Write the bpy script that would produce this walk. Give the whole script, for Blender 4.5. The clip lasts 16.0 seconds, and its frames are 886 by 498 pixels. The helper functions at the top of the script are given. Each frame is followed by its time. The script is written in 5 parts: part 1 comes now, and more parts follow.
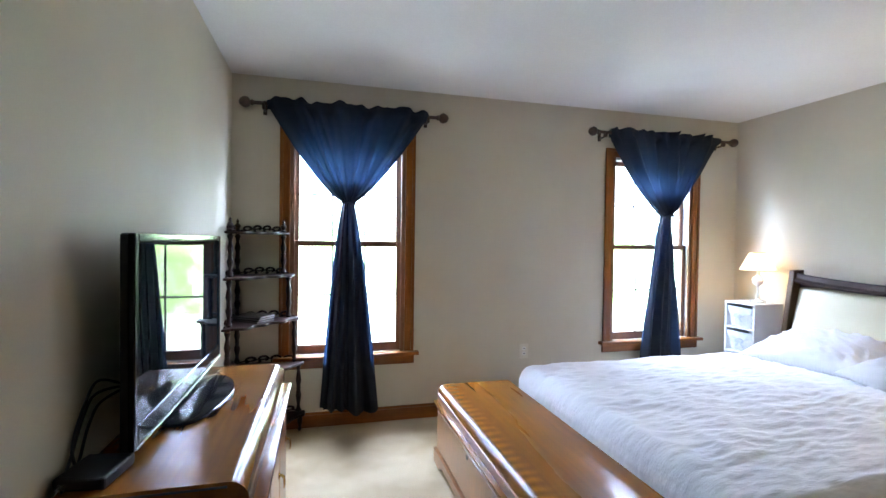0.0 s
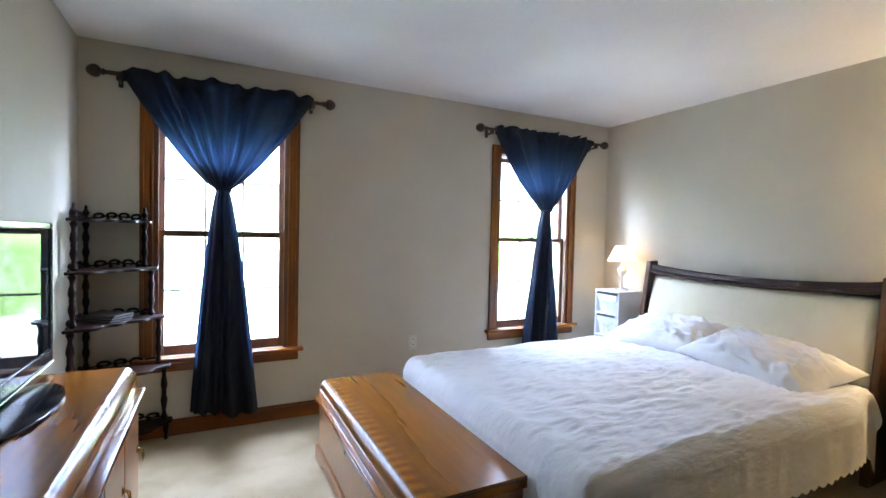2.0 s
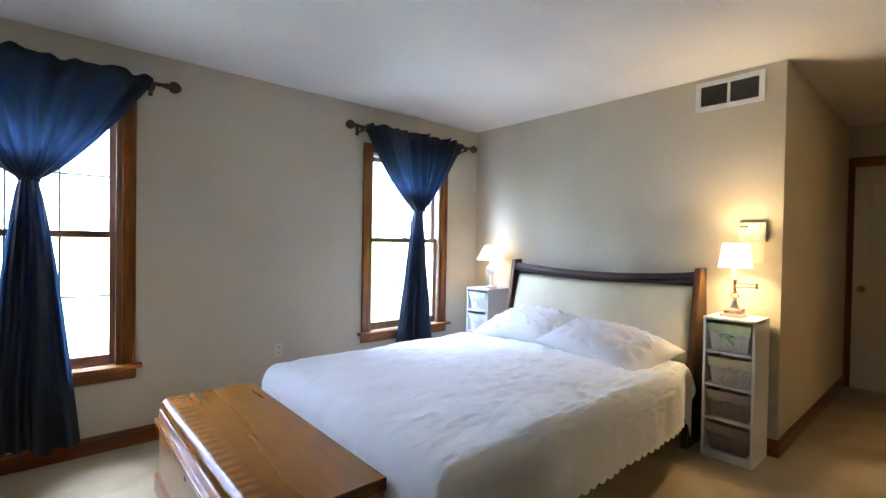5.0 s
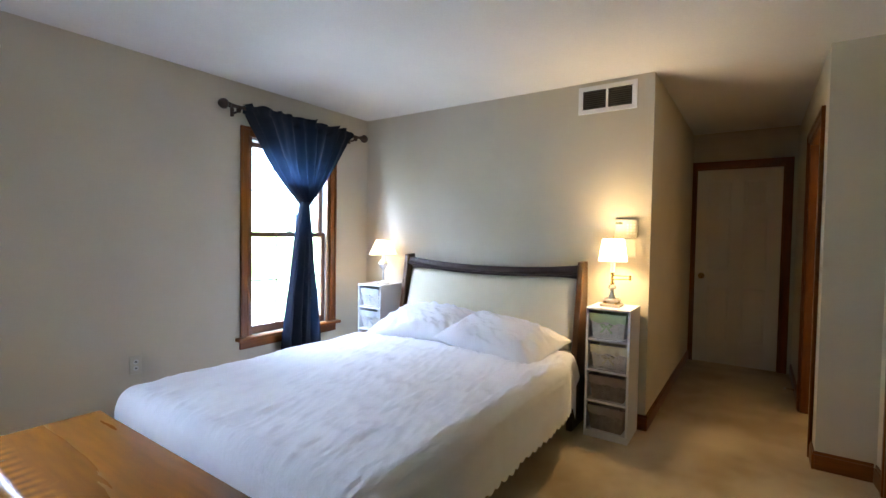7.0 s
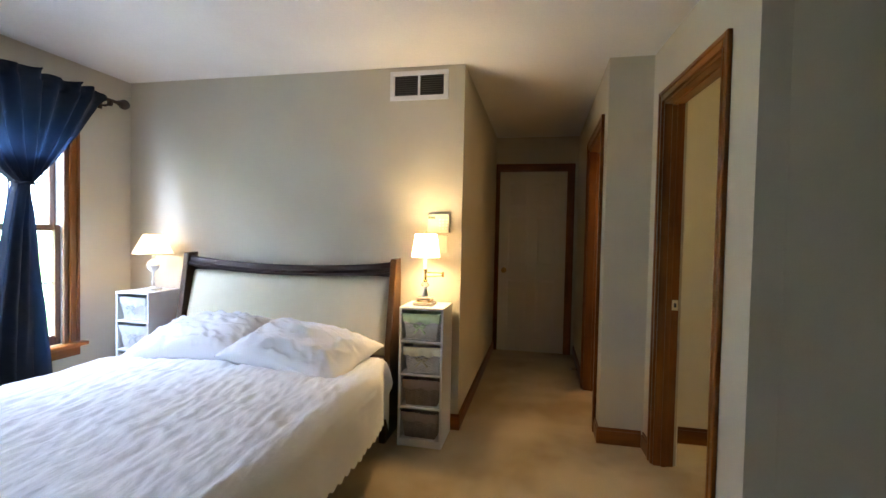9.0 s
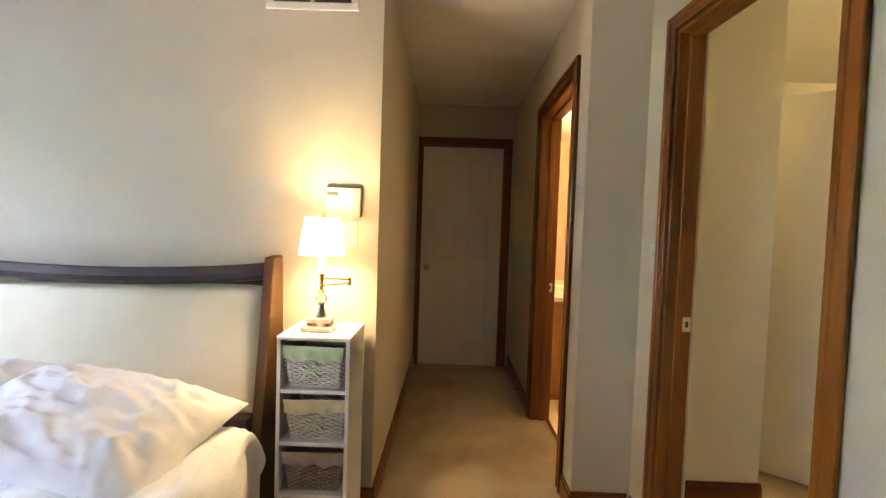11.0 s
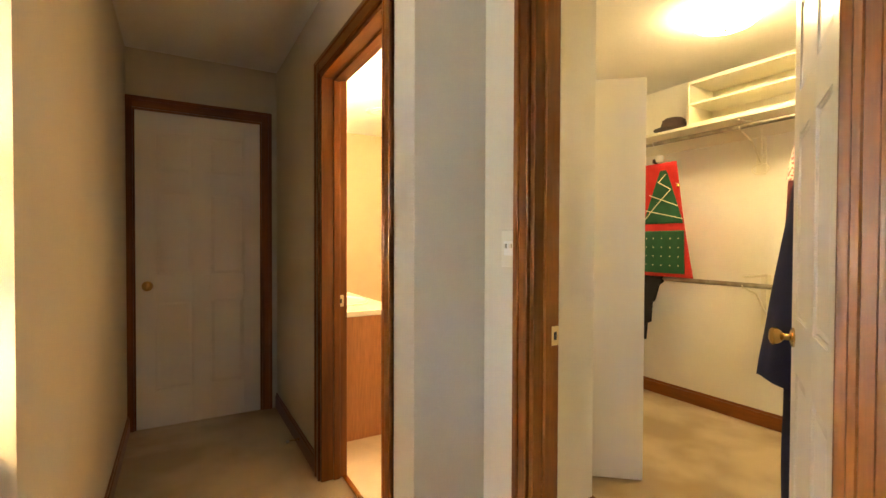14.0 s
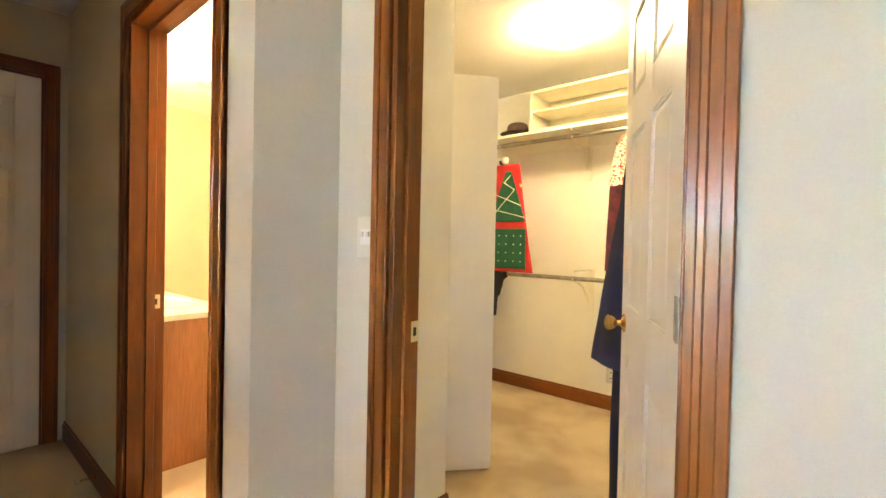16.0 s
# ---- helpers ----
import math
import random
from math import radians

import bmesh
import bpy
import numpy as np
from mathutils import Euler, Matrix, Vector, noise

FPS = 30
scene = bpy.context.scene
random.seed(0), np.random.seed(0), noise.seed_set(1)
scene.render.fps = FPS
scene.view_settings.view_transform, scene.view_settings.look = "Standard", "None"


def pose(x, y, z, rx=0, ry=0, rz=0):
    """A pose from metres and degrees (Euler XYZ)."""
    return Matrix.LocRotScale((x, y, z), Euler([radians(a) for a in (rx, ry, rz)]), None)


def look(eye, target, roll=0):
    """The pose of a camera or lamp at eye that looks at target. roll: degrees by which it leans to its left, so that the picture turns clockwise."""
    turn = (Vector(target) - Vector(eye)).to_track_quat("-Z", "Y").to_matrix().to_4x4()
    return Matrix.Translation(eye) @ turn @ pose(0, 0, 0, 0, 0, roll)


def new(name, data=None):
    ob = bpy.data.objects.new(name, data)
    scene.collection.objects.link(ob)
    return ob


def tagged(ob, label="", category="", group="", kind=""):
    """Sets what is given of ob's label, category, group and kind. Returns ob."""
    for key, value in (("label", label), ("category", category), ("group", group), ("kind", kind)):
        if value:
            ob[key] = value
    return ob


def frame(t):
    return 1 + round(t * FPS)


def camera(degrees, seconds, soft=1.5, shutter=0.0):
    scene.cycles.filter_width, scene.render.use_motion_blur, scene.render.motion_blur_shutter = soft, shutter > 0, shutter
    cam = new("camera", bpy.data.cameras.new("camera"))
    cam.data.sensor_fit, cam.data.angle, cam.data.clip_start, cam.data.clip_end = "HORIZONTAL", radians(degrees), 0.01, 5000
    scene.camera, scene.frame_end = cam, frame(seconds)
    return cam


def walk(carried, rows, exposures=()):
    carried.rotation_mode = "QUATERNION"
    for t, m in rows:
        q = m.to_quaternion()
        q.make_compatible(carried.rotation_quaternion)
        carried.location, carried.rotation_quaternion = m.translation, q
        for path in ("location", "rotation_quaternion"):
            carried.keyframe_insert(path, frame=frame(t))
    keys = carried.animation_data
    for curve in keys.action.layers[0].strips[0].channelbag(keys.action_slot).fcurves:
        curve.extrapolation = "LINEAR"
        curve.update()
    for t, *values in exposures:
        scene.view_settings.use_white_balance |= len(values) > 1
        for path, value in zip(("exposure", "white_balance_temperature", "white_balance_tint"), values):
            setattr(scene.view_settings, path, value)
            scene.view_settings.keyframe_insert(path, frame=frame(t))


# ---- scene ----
cam = camera(88.2, 16.0)
PATH = [
    (0, (0.487, 0.168, 1.318), (0.999, 2.101, 1.283), 0.8),
    (0.5, (0.521, 0.156, 1.318), (1.138, 2.058, 1.271), 0.9),
    (1, (0.559, 0.148, 1.292), (1.271, 2.016, 1.25), 0.9),
    (1.5, (0.576, 0.145, 1.304), (1.388, 1.973, 1.251), 1.1),
    (2, (0.604, 0.143, 1.313), (1.504, 1.928, 1.254), 1.3),
    (2.5, (0.635, 0.14, 1.285), (1.618, 1.881, 1.244), 1.2),
    (3, (0.651, 0.142, 1.301), (1.723, 1.83, 1.254), 1.3),
    (3.5, (0.664, 0.129, 1.264), (1.823, 1.759, 1.241), 1.0),
    (4, (0.694, 0.12, 1.269), (1.918, 1.701, 1.244), 1.0),
    (6.5, (0.746, 0.234, 1.278), (2.278, 1.518, 1.234), 0.8),
    (7, (0.774, 0.278, 1.312), (2.421, 1.41, 1.248), 0.9),
    (7.5, (0.811, 0.291, 1.312), (2.561, 1.258, 1.247), 0.8),
    (8, (0.884, 0.301, 1.292), (2.722, 1.087, 1.232), 0.9),
    (8.5, (0.981, 0.331, 1.29), (2.889, 0.926, 1.229), 0.9),
    (9, (1.117, 0.361, 1.287), (3.073, 0.777, 1.231), 1.2),
    (11.5, (2.309, 0.592, 1.26), (4.306, 0.521, 1.175), 1.7),
    (12, (2.471, 0.605, 1.252), (4.458, 0.396, 1.175), 1.3),
    (12.5, (2.613, 0.601, 1.255), (4.571, 0.205, 1.178), 0.8),
    (13, (2.726, 0.597, 1.242), (4.631, -0.008, 1.175), 0.3),
    (13.5, (2.8, 0.593, 1.23), (4.63, -0.211, 1.182), 0.3),
    (14, (2.884, 0.59, 1.207), (4.614, -0.413, 1.175), 0.2),
    (14.5, (2.952, 0.582, 1.204), (4.576, -0.585, 1.168), 0.3),
    (15, (2.988, 0.553, 1.188), (4.509, -0.746, 1.152), 0.5),
    (15.5, (3.008, 0.539, 1.179), (4.419, -0.877, 1.142), 0.9),
    (16, (3.004, 0.52, 1.176), (4.321, -0.984, 1.147), 1.2),
]
EXPOSURES = [(0.0, 0.45, 6150, 10), (1.0, 0.36, 6100, 10), (3.5, 0.28, 6050, 10), (7.0, 0.16, 6000, 10), (9.0, 0.2, 6150, 10), (11.5, 0.88, 6450, 12), (12.5, 0.95, 6500, 13), (13.5, 1.22, 6450, 14), (14.5, 1.6, 6250, 14), (16.0, 1.82, 5850, 13)]
walk(cam, [(t, look(eye, target, roll)) for t, eye, target, roll in PATH], EXPOSURES)
SKY, WINDOW_W, LAWN_W, FAR, FOLIAGE, DOME, BULB = 0.12, 620.0, 45.0, 120.0, 18.0, 36.0, 270.0

# ---- light ----
world = bpy.data.worlds.new("sky")
scene.world = world
world.use_nodes = True
_wn, _wl = world.node_tree.nodes, world.node_tree.links
_sky = _wn.new("ShaderNodeTexSky")
_sky.sky_type, _sky.sun_disc = "NISHITA", False
_sky.sun_elevation, _sky.sun_rotation = radians(40), radians(150)
_wl.new(_sky.outputs[0], _wn["Background"].inputs[0])
_wn["Background"].inputs[1].default_value = SKY
sun = new("sun", bpy.data.lights.new("sun", "SUN"))
sun.data.energy, sun.data.angle, sun.data.color = 2.5, radians(0.6), (1, 0.95, 0.86)
sun.matrix_world = look((3, -8, 7), (0, 0, 0))


def lamp(name, kind, energy, colour, m, size=0.1, size_y=None):
    ob = new(name, bpy.data.lights.new(name, kind))
    ob.data.energy, ob.data.color = energy, colour
    if kind == "AREA":
        ob.data.shape, ob.data.size, ob.data.size_y = "RECTANGLE", size, size_y or size
    else:
        ob.data.shadow_soft_size = size
    ob.matrix_world = m
    return ob


DAY = (0.63, 0.77, 1.06)
WARM = (1.0, 0.68, 0.32)
for wx in (0.67, 3.197):
    lamp("window_skylight", "AREA", WINDOW_W, DAY, look((wx, 4.8, 3.1), (wx, 1.6, 0.8)), 1.6, 1.4)
    # Unseen up-facing lamp added to lift the ceiling, in place of ground bounce.
    lamp("lawn_bounce", "AREA", LAWN_W, (0.78, 0.82, 0.94), look((wx, 4.7, 0.1), (wx, 2.0, 2.2)), 1.6, 1.2)
lamp("lamp_bulb", "POINT", 3.6, WARM, pose(3.92, 3.105, 1.155), 0.045)
lamp("lamp_bulb", "POINT", 27.0, WARM, pose(3.90, 1.062, 1.232), 0.055)

# ---- materials ----


def socket(node, name):
    return node.inputs[name]


def mat(name, c1, c2=None, rough=0.6, scale=8.0, detail=6.0, stretch=(1, 1, 1), bump=0.0, bump_scale=60.0, metal=0.0,
        coat=0.0, fleck=0.0, sheen=0.0, trans=0.0, emit=None, glow=0.0, contrast=(0.35, 0.65), subsurf=0.0, bump_dist=0.004, coords="Object"):
    """A surface with a colour that wanders between c1 and c2, a finer fleck over it, and a fine relief."""
    m = bpy.data.materials.new(name)
    m.use_nodes = True
    n, l = m.node_tree.nodes, m.node_tree.links
    b = n["Principled BSDF"]
    c2 = c2 or tuple(v * 0.9 for v in c1)
    tc, mp = n.new("ShaderNodeTexCoord"), n.new("ShaderNodeMapping")
    mp.inputs["Scale"].default_value = stretch
    l.new(tc.outputs[coords], mp.inputs["Vector"])
    big = n.new("ShaderNodeTexNoise")
    big.inputs["Scale"].default_value, big.inputs["Detail"].default_value = scale, detail
    l.new(mp.outputs[0], big.inputs["Vector"])
    ramp = n.new("ShaderNodeValToRGB")
    ramp.color_ramp.elements[0].position, ramp.color_ramp.elements[1].position = contrast
    ramp.color_ramp.elements[0].color, ramp.color_ramp.elements[1].color = (*c1, 1), (*c2, 1)
    l.new(big.outputs["Fac"], ramp.inputs[0])
    out = ramp.outputs[0]
    fine = n.new("ShaderNodeTexNoise")
    fine.inputs["Scale"].default_value, fine.inputs["Detail"].default_value = bump_scale, 4
    l.new(mp.outputs[0], fine.inputs["Vector"])
    if fleck:
        mix = n.new("ShaderNodeMix")
        mix.data_type, mix.blend_type = "RGBA", "MULTIPLY"
        rng = n.new("ShaderNodeMapRange")
        rng.inputs["From Min"].default_value, rng.inputs["From Max"].default_value = 0.3, 0.7
        rng.inputs["To Min"].default_value, rng.inputs["To Max"].default_value = 1 - fleck, 1 + fleck
        l.new(fine.outputs["Fac"], rng.inputs["Value"])
        mix.inputs[0].default_value = 1
        l.new(out, mix.inputs[6]), l.new(rng.outputs[0], mix.inputs[7])
        out = mix.outputs[2]
    l.new(out, b.inputs["Base Color"])
    if bump:
        bp = n.new("ShaderNodeBump")
        bp.inputs["Strength"].default_value, bp.inputs["Distance"].default_value = bump, bump_dist
        l.new(fine.outputs["Fac"], bp.inputs["Height"])
        l.new(bp.outputs[0], b.inputs["Normal"])
    rr = n.new("ShaderNodeMapRange")
    rr.inputs["To Min"].default_value, rr.inputs["To Max"].default_value = max(rough - 0.06, 0.02), min(rough + 0.06, 1)
    l.new(big.outputs["Fac"], rr.inputs["Value"])
    l.new(rr.outputs[0], b.inputs["Roughness"])
    b.inputs["Metallic"].default_value = metal
    b.inputs["Coat Weight"].default_value, b.inputs["Coat Roughness"].default_value = coat, 0.12
    b.inputs["Sheen Weight"].default_value = sheen
    b.inputs["Transmission Weight"].default_value = trans
    b.inputs["Subsurface Weight"].default_value = subsurf
    if emit:
        b.inputs["Emission Color"].default_value, b.inputs["Emission Strength"].default_value = (*emit, 1), glow
    return m


def wood(name, dark, light, along="Z", rough=0.35, coat=0.3, scale=7.0, ripple=0.0, band=None):
    """Timber whose grain runs along one axis, with long streaks and fine pores; ripple adds a cross figure."""
    stretch = {"X": (0.09, 1, 1), "Y": (1, 0.09, 1), "Z": (1, 1, 0.09)}[along]
    m = mat(name, dark, light, rough, scale, 8, stretch, 0.12, scale * 14, coat=coat, fleck=0.16, contrast=(0.3, 0.7), bump_dist=0.001)
    if ripple:
        n, l = m.node_tree.nodes, m.node_tree.links
        tc, wave = n.new("ShaderNodeTexCoord"), n.new("ShaderNodeTexWave")
        wave.bands_direction = along
        wave.inputs["Scale"].default_value, wave.inputs["Distortion"].default_value, wave.inputs["Detail"].default_value = 7.0, 3.0, 3
        l.new(tc.outputs["Object"], wave.inputs["Vector"])
        b = n["Principled BSDF"]
        old = b.inputs["Base Color"].links[0].from_socket
        mix, rng = n.new("ShaderNodeMix"), n.new("ShaderNodeMapRange")
        mix.data_type, mix.blend_type = "RGBA", "MULTIPLY"
        rng.inputs["To Min"].default_value, rng.inputs["To Max"].default_value = 1 - ripple * 0.35, 1 + ripple * 1.3
        l.new(wave.outputs["Fac"], rng.inputs["Value"])
        wave.inputs["Scale"].default_value = 5.2
        sep, jag, add, msk = n.new("ShaderNodeSeparateXYZ"), n.new("ShaderNodeTexNoise"), n.new("ShaderNodeMath"), n.new("ShaderNodeMapRange")
        jag.inputs["Scale"].default_value, jag.inputs["Detail"].default_value = 26.0, 2
        add.operation = "MULTIPLY_ADD"
        add.inputs[1].default_value = 0.10
        l.new(tc.outputs["Object"], sep.inputs[0]), l.new(tc.outputs["Object"], jag.inputs["Vector"])
        l.new(jag.outputs["Fac"], add.inputs[0]), l.new(sep.outputs[0], add.inputs[2]), l.new(add.outputs[0], msk.inputs["Value"])
        msk.inputs["From Min"].default_value, msk.inputs["From Max"].default_value = band[0] + 0.05, band[1] + 0.05
        edge, both = n.new("ShaderNodeMapRange"), n.new("ShaderNodeMath")
        edge.inputs["From Min"].default_value, edge.inputs["From Max"].default_value = band[2], band[3]
        both.operation = "MULTIPLY"
        l.new(sep.outputs[0], edge.inputs["Value"]), l.new(edge.outputs[0], both.inputs[0]), l.new(msk.outputs[0], both.inputs[1])
        l.new(both.outputs[0], mix.inputs[0])
        l.new(old, mix.inputs[6]), l.new(rng.outputs[0], mix.inputs[7])
        l.new(mix.outputs[2], b.inputs["Base Color"])
    return m


def shade_cloth(name, colour, amount=0.55, through_colour=None):
    """Thin cloth that lets light through."""
    m = mat(name, colour, tuple(v * 0.93 for v in colour), 0.85, 20, bump=0.15, bump_scale=300, bump_dist=0.001)
    n, l = m.node_tree.nodes, m.node_tree.links
    b, out = n["Principled BSDF"], n["Material Output"]
    t, mix = n.new("ShaderNodeBsdfTranslucent"), n.new("ShaderNodeMixShader")
    t.inputs[0].default_value = (*(through_colour or colour), 1)
    mix.inputs[0].default_value = amount
    l.new(b.outputs[0], mix.inputs[1]), l.new(t.outputs[0], mix.inputs[2]), l.new(mix.outputs[0], out.inputs[0])
    return m


M_WALL = mat("wall_paint", (0.57, 0.521, 0.418), (0.535, 0.488, 0.386), 0.62, 2.2, bump=0.25, bump_scale=190, fleck=0.02, bump_dist=0.0012)
M_BATH = mat("tan_bath_paint", (0.60, 0.445, 0.29), (0.56, 0.41, 0.26), 0.6, 2.2, bump=0.2, bump_scale=190, fleck=0.02, bump_dist=0.0012)
M_CLOSET = mat("closet_paint", (0.80, 0.775, 0.70), (0.74, 0.71, 0.63), 0.6, 2.0, bump=0.2, bump_scale=190, fleck=0.02, bump_dist=0.0012)
M_CEIL = mat("ceiling_paint", (0.80, 0.79, 0.78), (0.75, 0.74, 0.73), 0.8, 1.6, bump=0.5, bump_scale=120, fleck=0.03, bump_dist=0.002)
M_CARPET = mat("carpet", (0.53, 0.42, 0.26), (0.34, 0.245, 0.125), 0.97, 1.8, 7, bump=1.0, bump_scale=230, fleck=0.22, sheen=0.2, contrast=(0.41, 0.61), bump_dist=0.006)
M_VINYL = mat("bath_floor_vinyl", (0.66, 0.55, 0.40), (0.58, 0.47, 0.33), 0.45, 5, bump=0.1, bump_scale=90)
M_TRIM = wood("stained_trim", (0.080, 0.022, 0.002), (0.26, 0.079, 0.006), "Z", 0.34, 0.14, 9)
M_TRIMX = wood("stained_trim_x", (0.080, 0.022, 0.002), (0.26, 0.079, 0.006), "X", 0.34, 0.14, 9)
M_TRIMY = wood("stained_trim_y", (0.080, 0.022, 0.002), (0.26, 0.079, 0.006), "Y", 0.34, 0.14, 9)
for _m in (M_TRIM, M_TRIMX, M_TRIMY):
    _m.node_tree.nodes["Principled BSDF"].inputs["Specular IOR Level"].default_value = 0.3
M_DOOR = mat("white_door_paint", (0.78, 0.755, 0.70), (0.72, 0.69, 0.63), 0.38, 3, stretch=(1, 1, 0.15), bump=0.12, bump_scale=120, bump_dist=0.001)
M_WHITE = mat("white_laminate", (0.80, 0.80, 0.81), (0.74, 0.74, 0.76), 0.35, 4, bump=0.05, bump_scale=90, bump_dist=0.001)
M_VINYLW = mat("white_vinyl_liner", (0.72, 0.72, 0.72), (0.64, 0.64, 0.64), 0.45, 6)
M_BRASS = mat("brass", (0.72, 0.50, 0.18), (0.58, 0.38, 0.12), 0.24, 14, metal=1.0)
M_STRIKE = mat("pale_polished_brass", (0.86, 0.74, 0.46), (0.78, 0.64, 0.36), 0.35, 14, metal=0.5)
M_NICKEL = mat("dull_nickel", (0.45, 0.43, 0.39), (0.34, 0.32, 0.29), 0.38, 20, metal=1.0)
# Near-black; for holes, slots and recesses their shade is put into this colour.
M_DARK = mat("near_black", (0.02, 0.02, 0.02), (0.03, 0.03, 0.03), 0.7)
M_GLASS = bpy.data.materials.new("window_glass")
M_GLASS.use_nodes = True
_b = M_GLASS.node_tree.nodes["Principled BSDF"]
_b.inputs["Transmission Weight"].default_value, _b.inputs["Roughness"].default_value, _b.inputs["IOR"].default_value = 1.0, 0.0, 1.45

# ---- mesh helpers ----


def part(name, bm, material, parent=None, label="", smooth=False, m=None):
    me = bpy.data.meshes.new(name)
    bmesh.ops.recalc_face_normals(bm, faces=bm.faces[:])
    bm.to_mesh(me)
    bm.free()
    me.materials.append(material)
    if smooth:
        me.shade_smooth()
        me.set_sharp_from_angle(angle=radians(38))
    ob = new(name, me)
    if parent:
        ob.parent = parent
    if m is not None:
        ob.matrix_basis = m
    if label:
        ob["label"] = label
    return ob


def thing(name, label, category, m=None, group="", kind=""):
    ob = new(name)
    ob.empty_display_size = 0.1
    if m is not None:
        ob.matrix_basis = m
    return tagged(ob, label, category, group, kind)


def box(x0, x1, y0, y1, z0, z1, bevel=0.0, seg=1, bm=None, m=None):
    """A box, bevelled, added to bm or alone."""
    one = bmesh.new()
    bmesh.ops.create_cube(one, size=1)
    for v in one.verts:
        v.co = Vector((x0 + (x1 - x0) * (v.co.x + 0.5), y0 + (y1 - y0) * (v.co.y + 0.5), z0 + (z1 - z0) * (v.co.z + 0.5)))
    if bevel:
        bmesh.ops.bevel(one, geom=one.edges[:], offset=bevel, segments=seg, affect="EDGES", profile=0.5)
    if m is not None:
        bmesh.ops.transform(one, matrix=m, verts=one.verts[:])
    return one if bm is None else join(bm, one)


def join(bm, other):
    vs = [bm.verts.new(v.co) for v in other.verts]
    other.verts.index_update()
    for f in other.faces:
        try:
            bm.faces.new([vs[v.index] for v in f.verts])
        except ValueError:
            pass
    other.free()
    return bm


def lathe(profile, n=20, bm=None, m=None, cap=True):
    """A turned shape round z from (radius, height) pairs."""
    one = bmesh.new()
    rings = [[one.verts.new((r * math.cos(math.tau * k / n), r * math.sin(math.tau * k / n), z)) for k in range(n)] for r, z in profile]
    for a, b in zip(rings, rings[1:]):
        for k in range(n):
            one.faces.new((a[k], a[(k + 1) % n], b[(k + 1) % n], b[k]))
    if cap:
        one.faces.new(rings[0][::-1]), one.faces.new(rings[-1])
    if m is not None:
        bmesh.ops.transform(one, matrix=m, verts=one.verts[:])
    return one if bm is None else join(bm, one)


def tube(points, r, n=8, bm=None):
    """A round bar along a line of points; r may be a list."""
    one = bmesh.new()
    pts = [Vector(p) for p in points]
    rs = r if isinstance(r, (list, tuple)) else [r] * len(pts)
    rings = []
    side = None
    for i, p in enumerate(pts):
        d = (pts[min(i + 1, len(pts) - 1)] - pts[max(i - 1, 0)]).normalized()
        if side is None:
            side = d.orthogonal().normalized()
        side = (side - d * side.dot(d)).normalized()
        up = d.cross(side)
        rings.append([one.verts.new(p + rs[i] * (math.cos(math.tau * k / n) * side + math.sin(math.tau * k / n) * up)) for k in range(n)])
    for a, b in zip(rings, rings[1:]):
        for k in range(n):
            one.faces.new((a[k], a[(k + 1) % n], b[(k + 1) % n], b[k]))
    one.faces.new(rings[0][::-1]), one.faces.new(rings[-1])
    return one if bm is None else join(bm, one)


def extrude_outline(pts, depth, axis="Y", bevel=0.0, bm=None, m=None):
    """A flat outline (pairs) given thickness along an axis: 'Y' takes pairs as (x, z), 'X' as (y, z), 'Z' as (x, y)."""
    one = bmesh.new()
    put = {"Y": lambda a, b, d: (a, d, b), "X": lambda a, b, d: (d, a, b), "Z": lambda a, b, d: (a, b, d)}[axis]
    f0 = [one.verts.new(put(a, b, 0)) for a, b in pts]
    f1 = [one.verts.new(put(a, b, depth)) for a, b in pts]
    one.faces.new(f0), one.faces.new(f1[::-1])
    for i in range(len(pts)):
        j = (i + 1) % len(pts)
        one.faces.new((f0[i], f1[i], f1[j], f0[j]))
    if bevel:
        bmesh.ops.recalc_face_normals(one, faces=one.faces[:])
        bmesh.ops.bevel(one, geom=one.edges[:], offset=bevel, segments=1, affect="EDGES")
    if m is not None:
        bmesh.ops.transform(one, matrix=m, verts=one.verts[:])
    return one if bm is None else join(bm, one)


def grid(f, nu, nv, closed_u=False, bm=None):
    """A sheet of quads from f(u, v) with u, v from 0 to 1."""
    one = bm or bmesh.new()
    cols = nu if closed_u else nu + 1
    vs = [[one.verts.new(f(i / nu, j / nv)) for i in range(cols)] for j in range(nv + 1)]
    for j in range(nv):
        for i in range(nu):
            k = (i + 1) % cols
            one.faces.new((vs[j][i], vs[j][k], vs[j + 1][k], vs[j + 1][i]))
    return one


def structure(ob, label, category):
    return tagged(ob, label, category, "", "structure")


# ---- the shell ----
CEIL = 2.413
SKEW = pose(4.128, -0.292, 0, 0, 0, 4.0) @ pose(-4.128, 0.28, 0)  # the closet's front wall stands a little out of square


def skewed(ob):
    ob.matrix_basis = SKEW @ ob.matrix_basis
    return ob



def wall(name, x0, x1, y0, y1, along, holes=(), material=None, label="painted beige wall", z1=CEIL):
    """A wall block with openings (from, to, sill, head) along x or y."""
    bm = bmesh.new()
    a0, a1 = (x0, x1) if along == "x" else (y0, y1)

    def piece(p, q, za, zb):
        if q - p > 1e-4 and zb - za > 1e-4:
            if along == "x":
                box(p, q, y0, y1, za, zb, bm=bm)
            else:
                box(x0, x1, p, q, za, zb, bm=bm)

    at = a0
    for h0, h1, s, t in sorted(holes):
        piece(at, h0, 0, z1)
        piece(h0, h1, 0, s)
        piece(h0, h1, t, z1)
        at = h1
    piece(at, a1, 0, z1)
    return structure(part(name, bm, material or M_WALL), label, "wall")


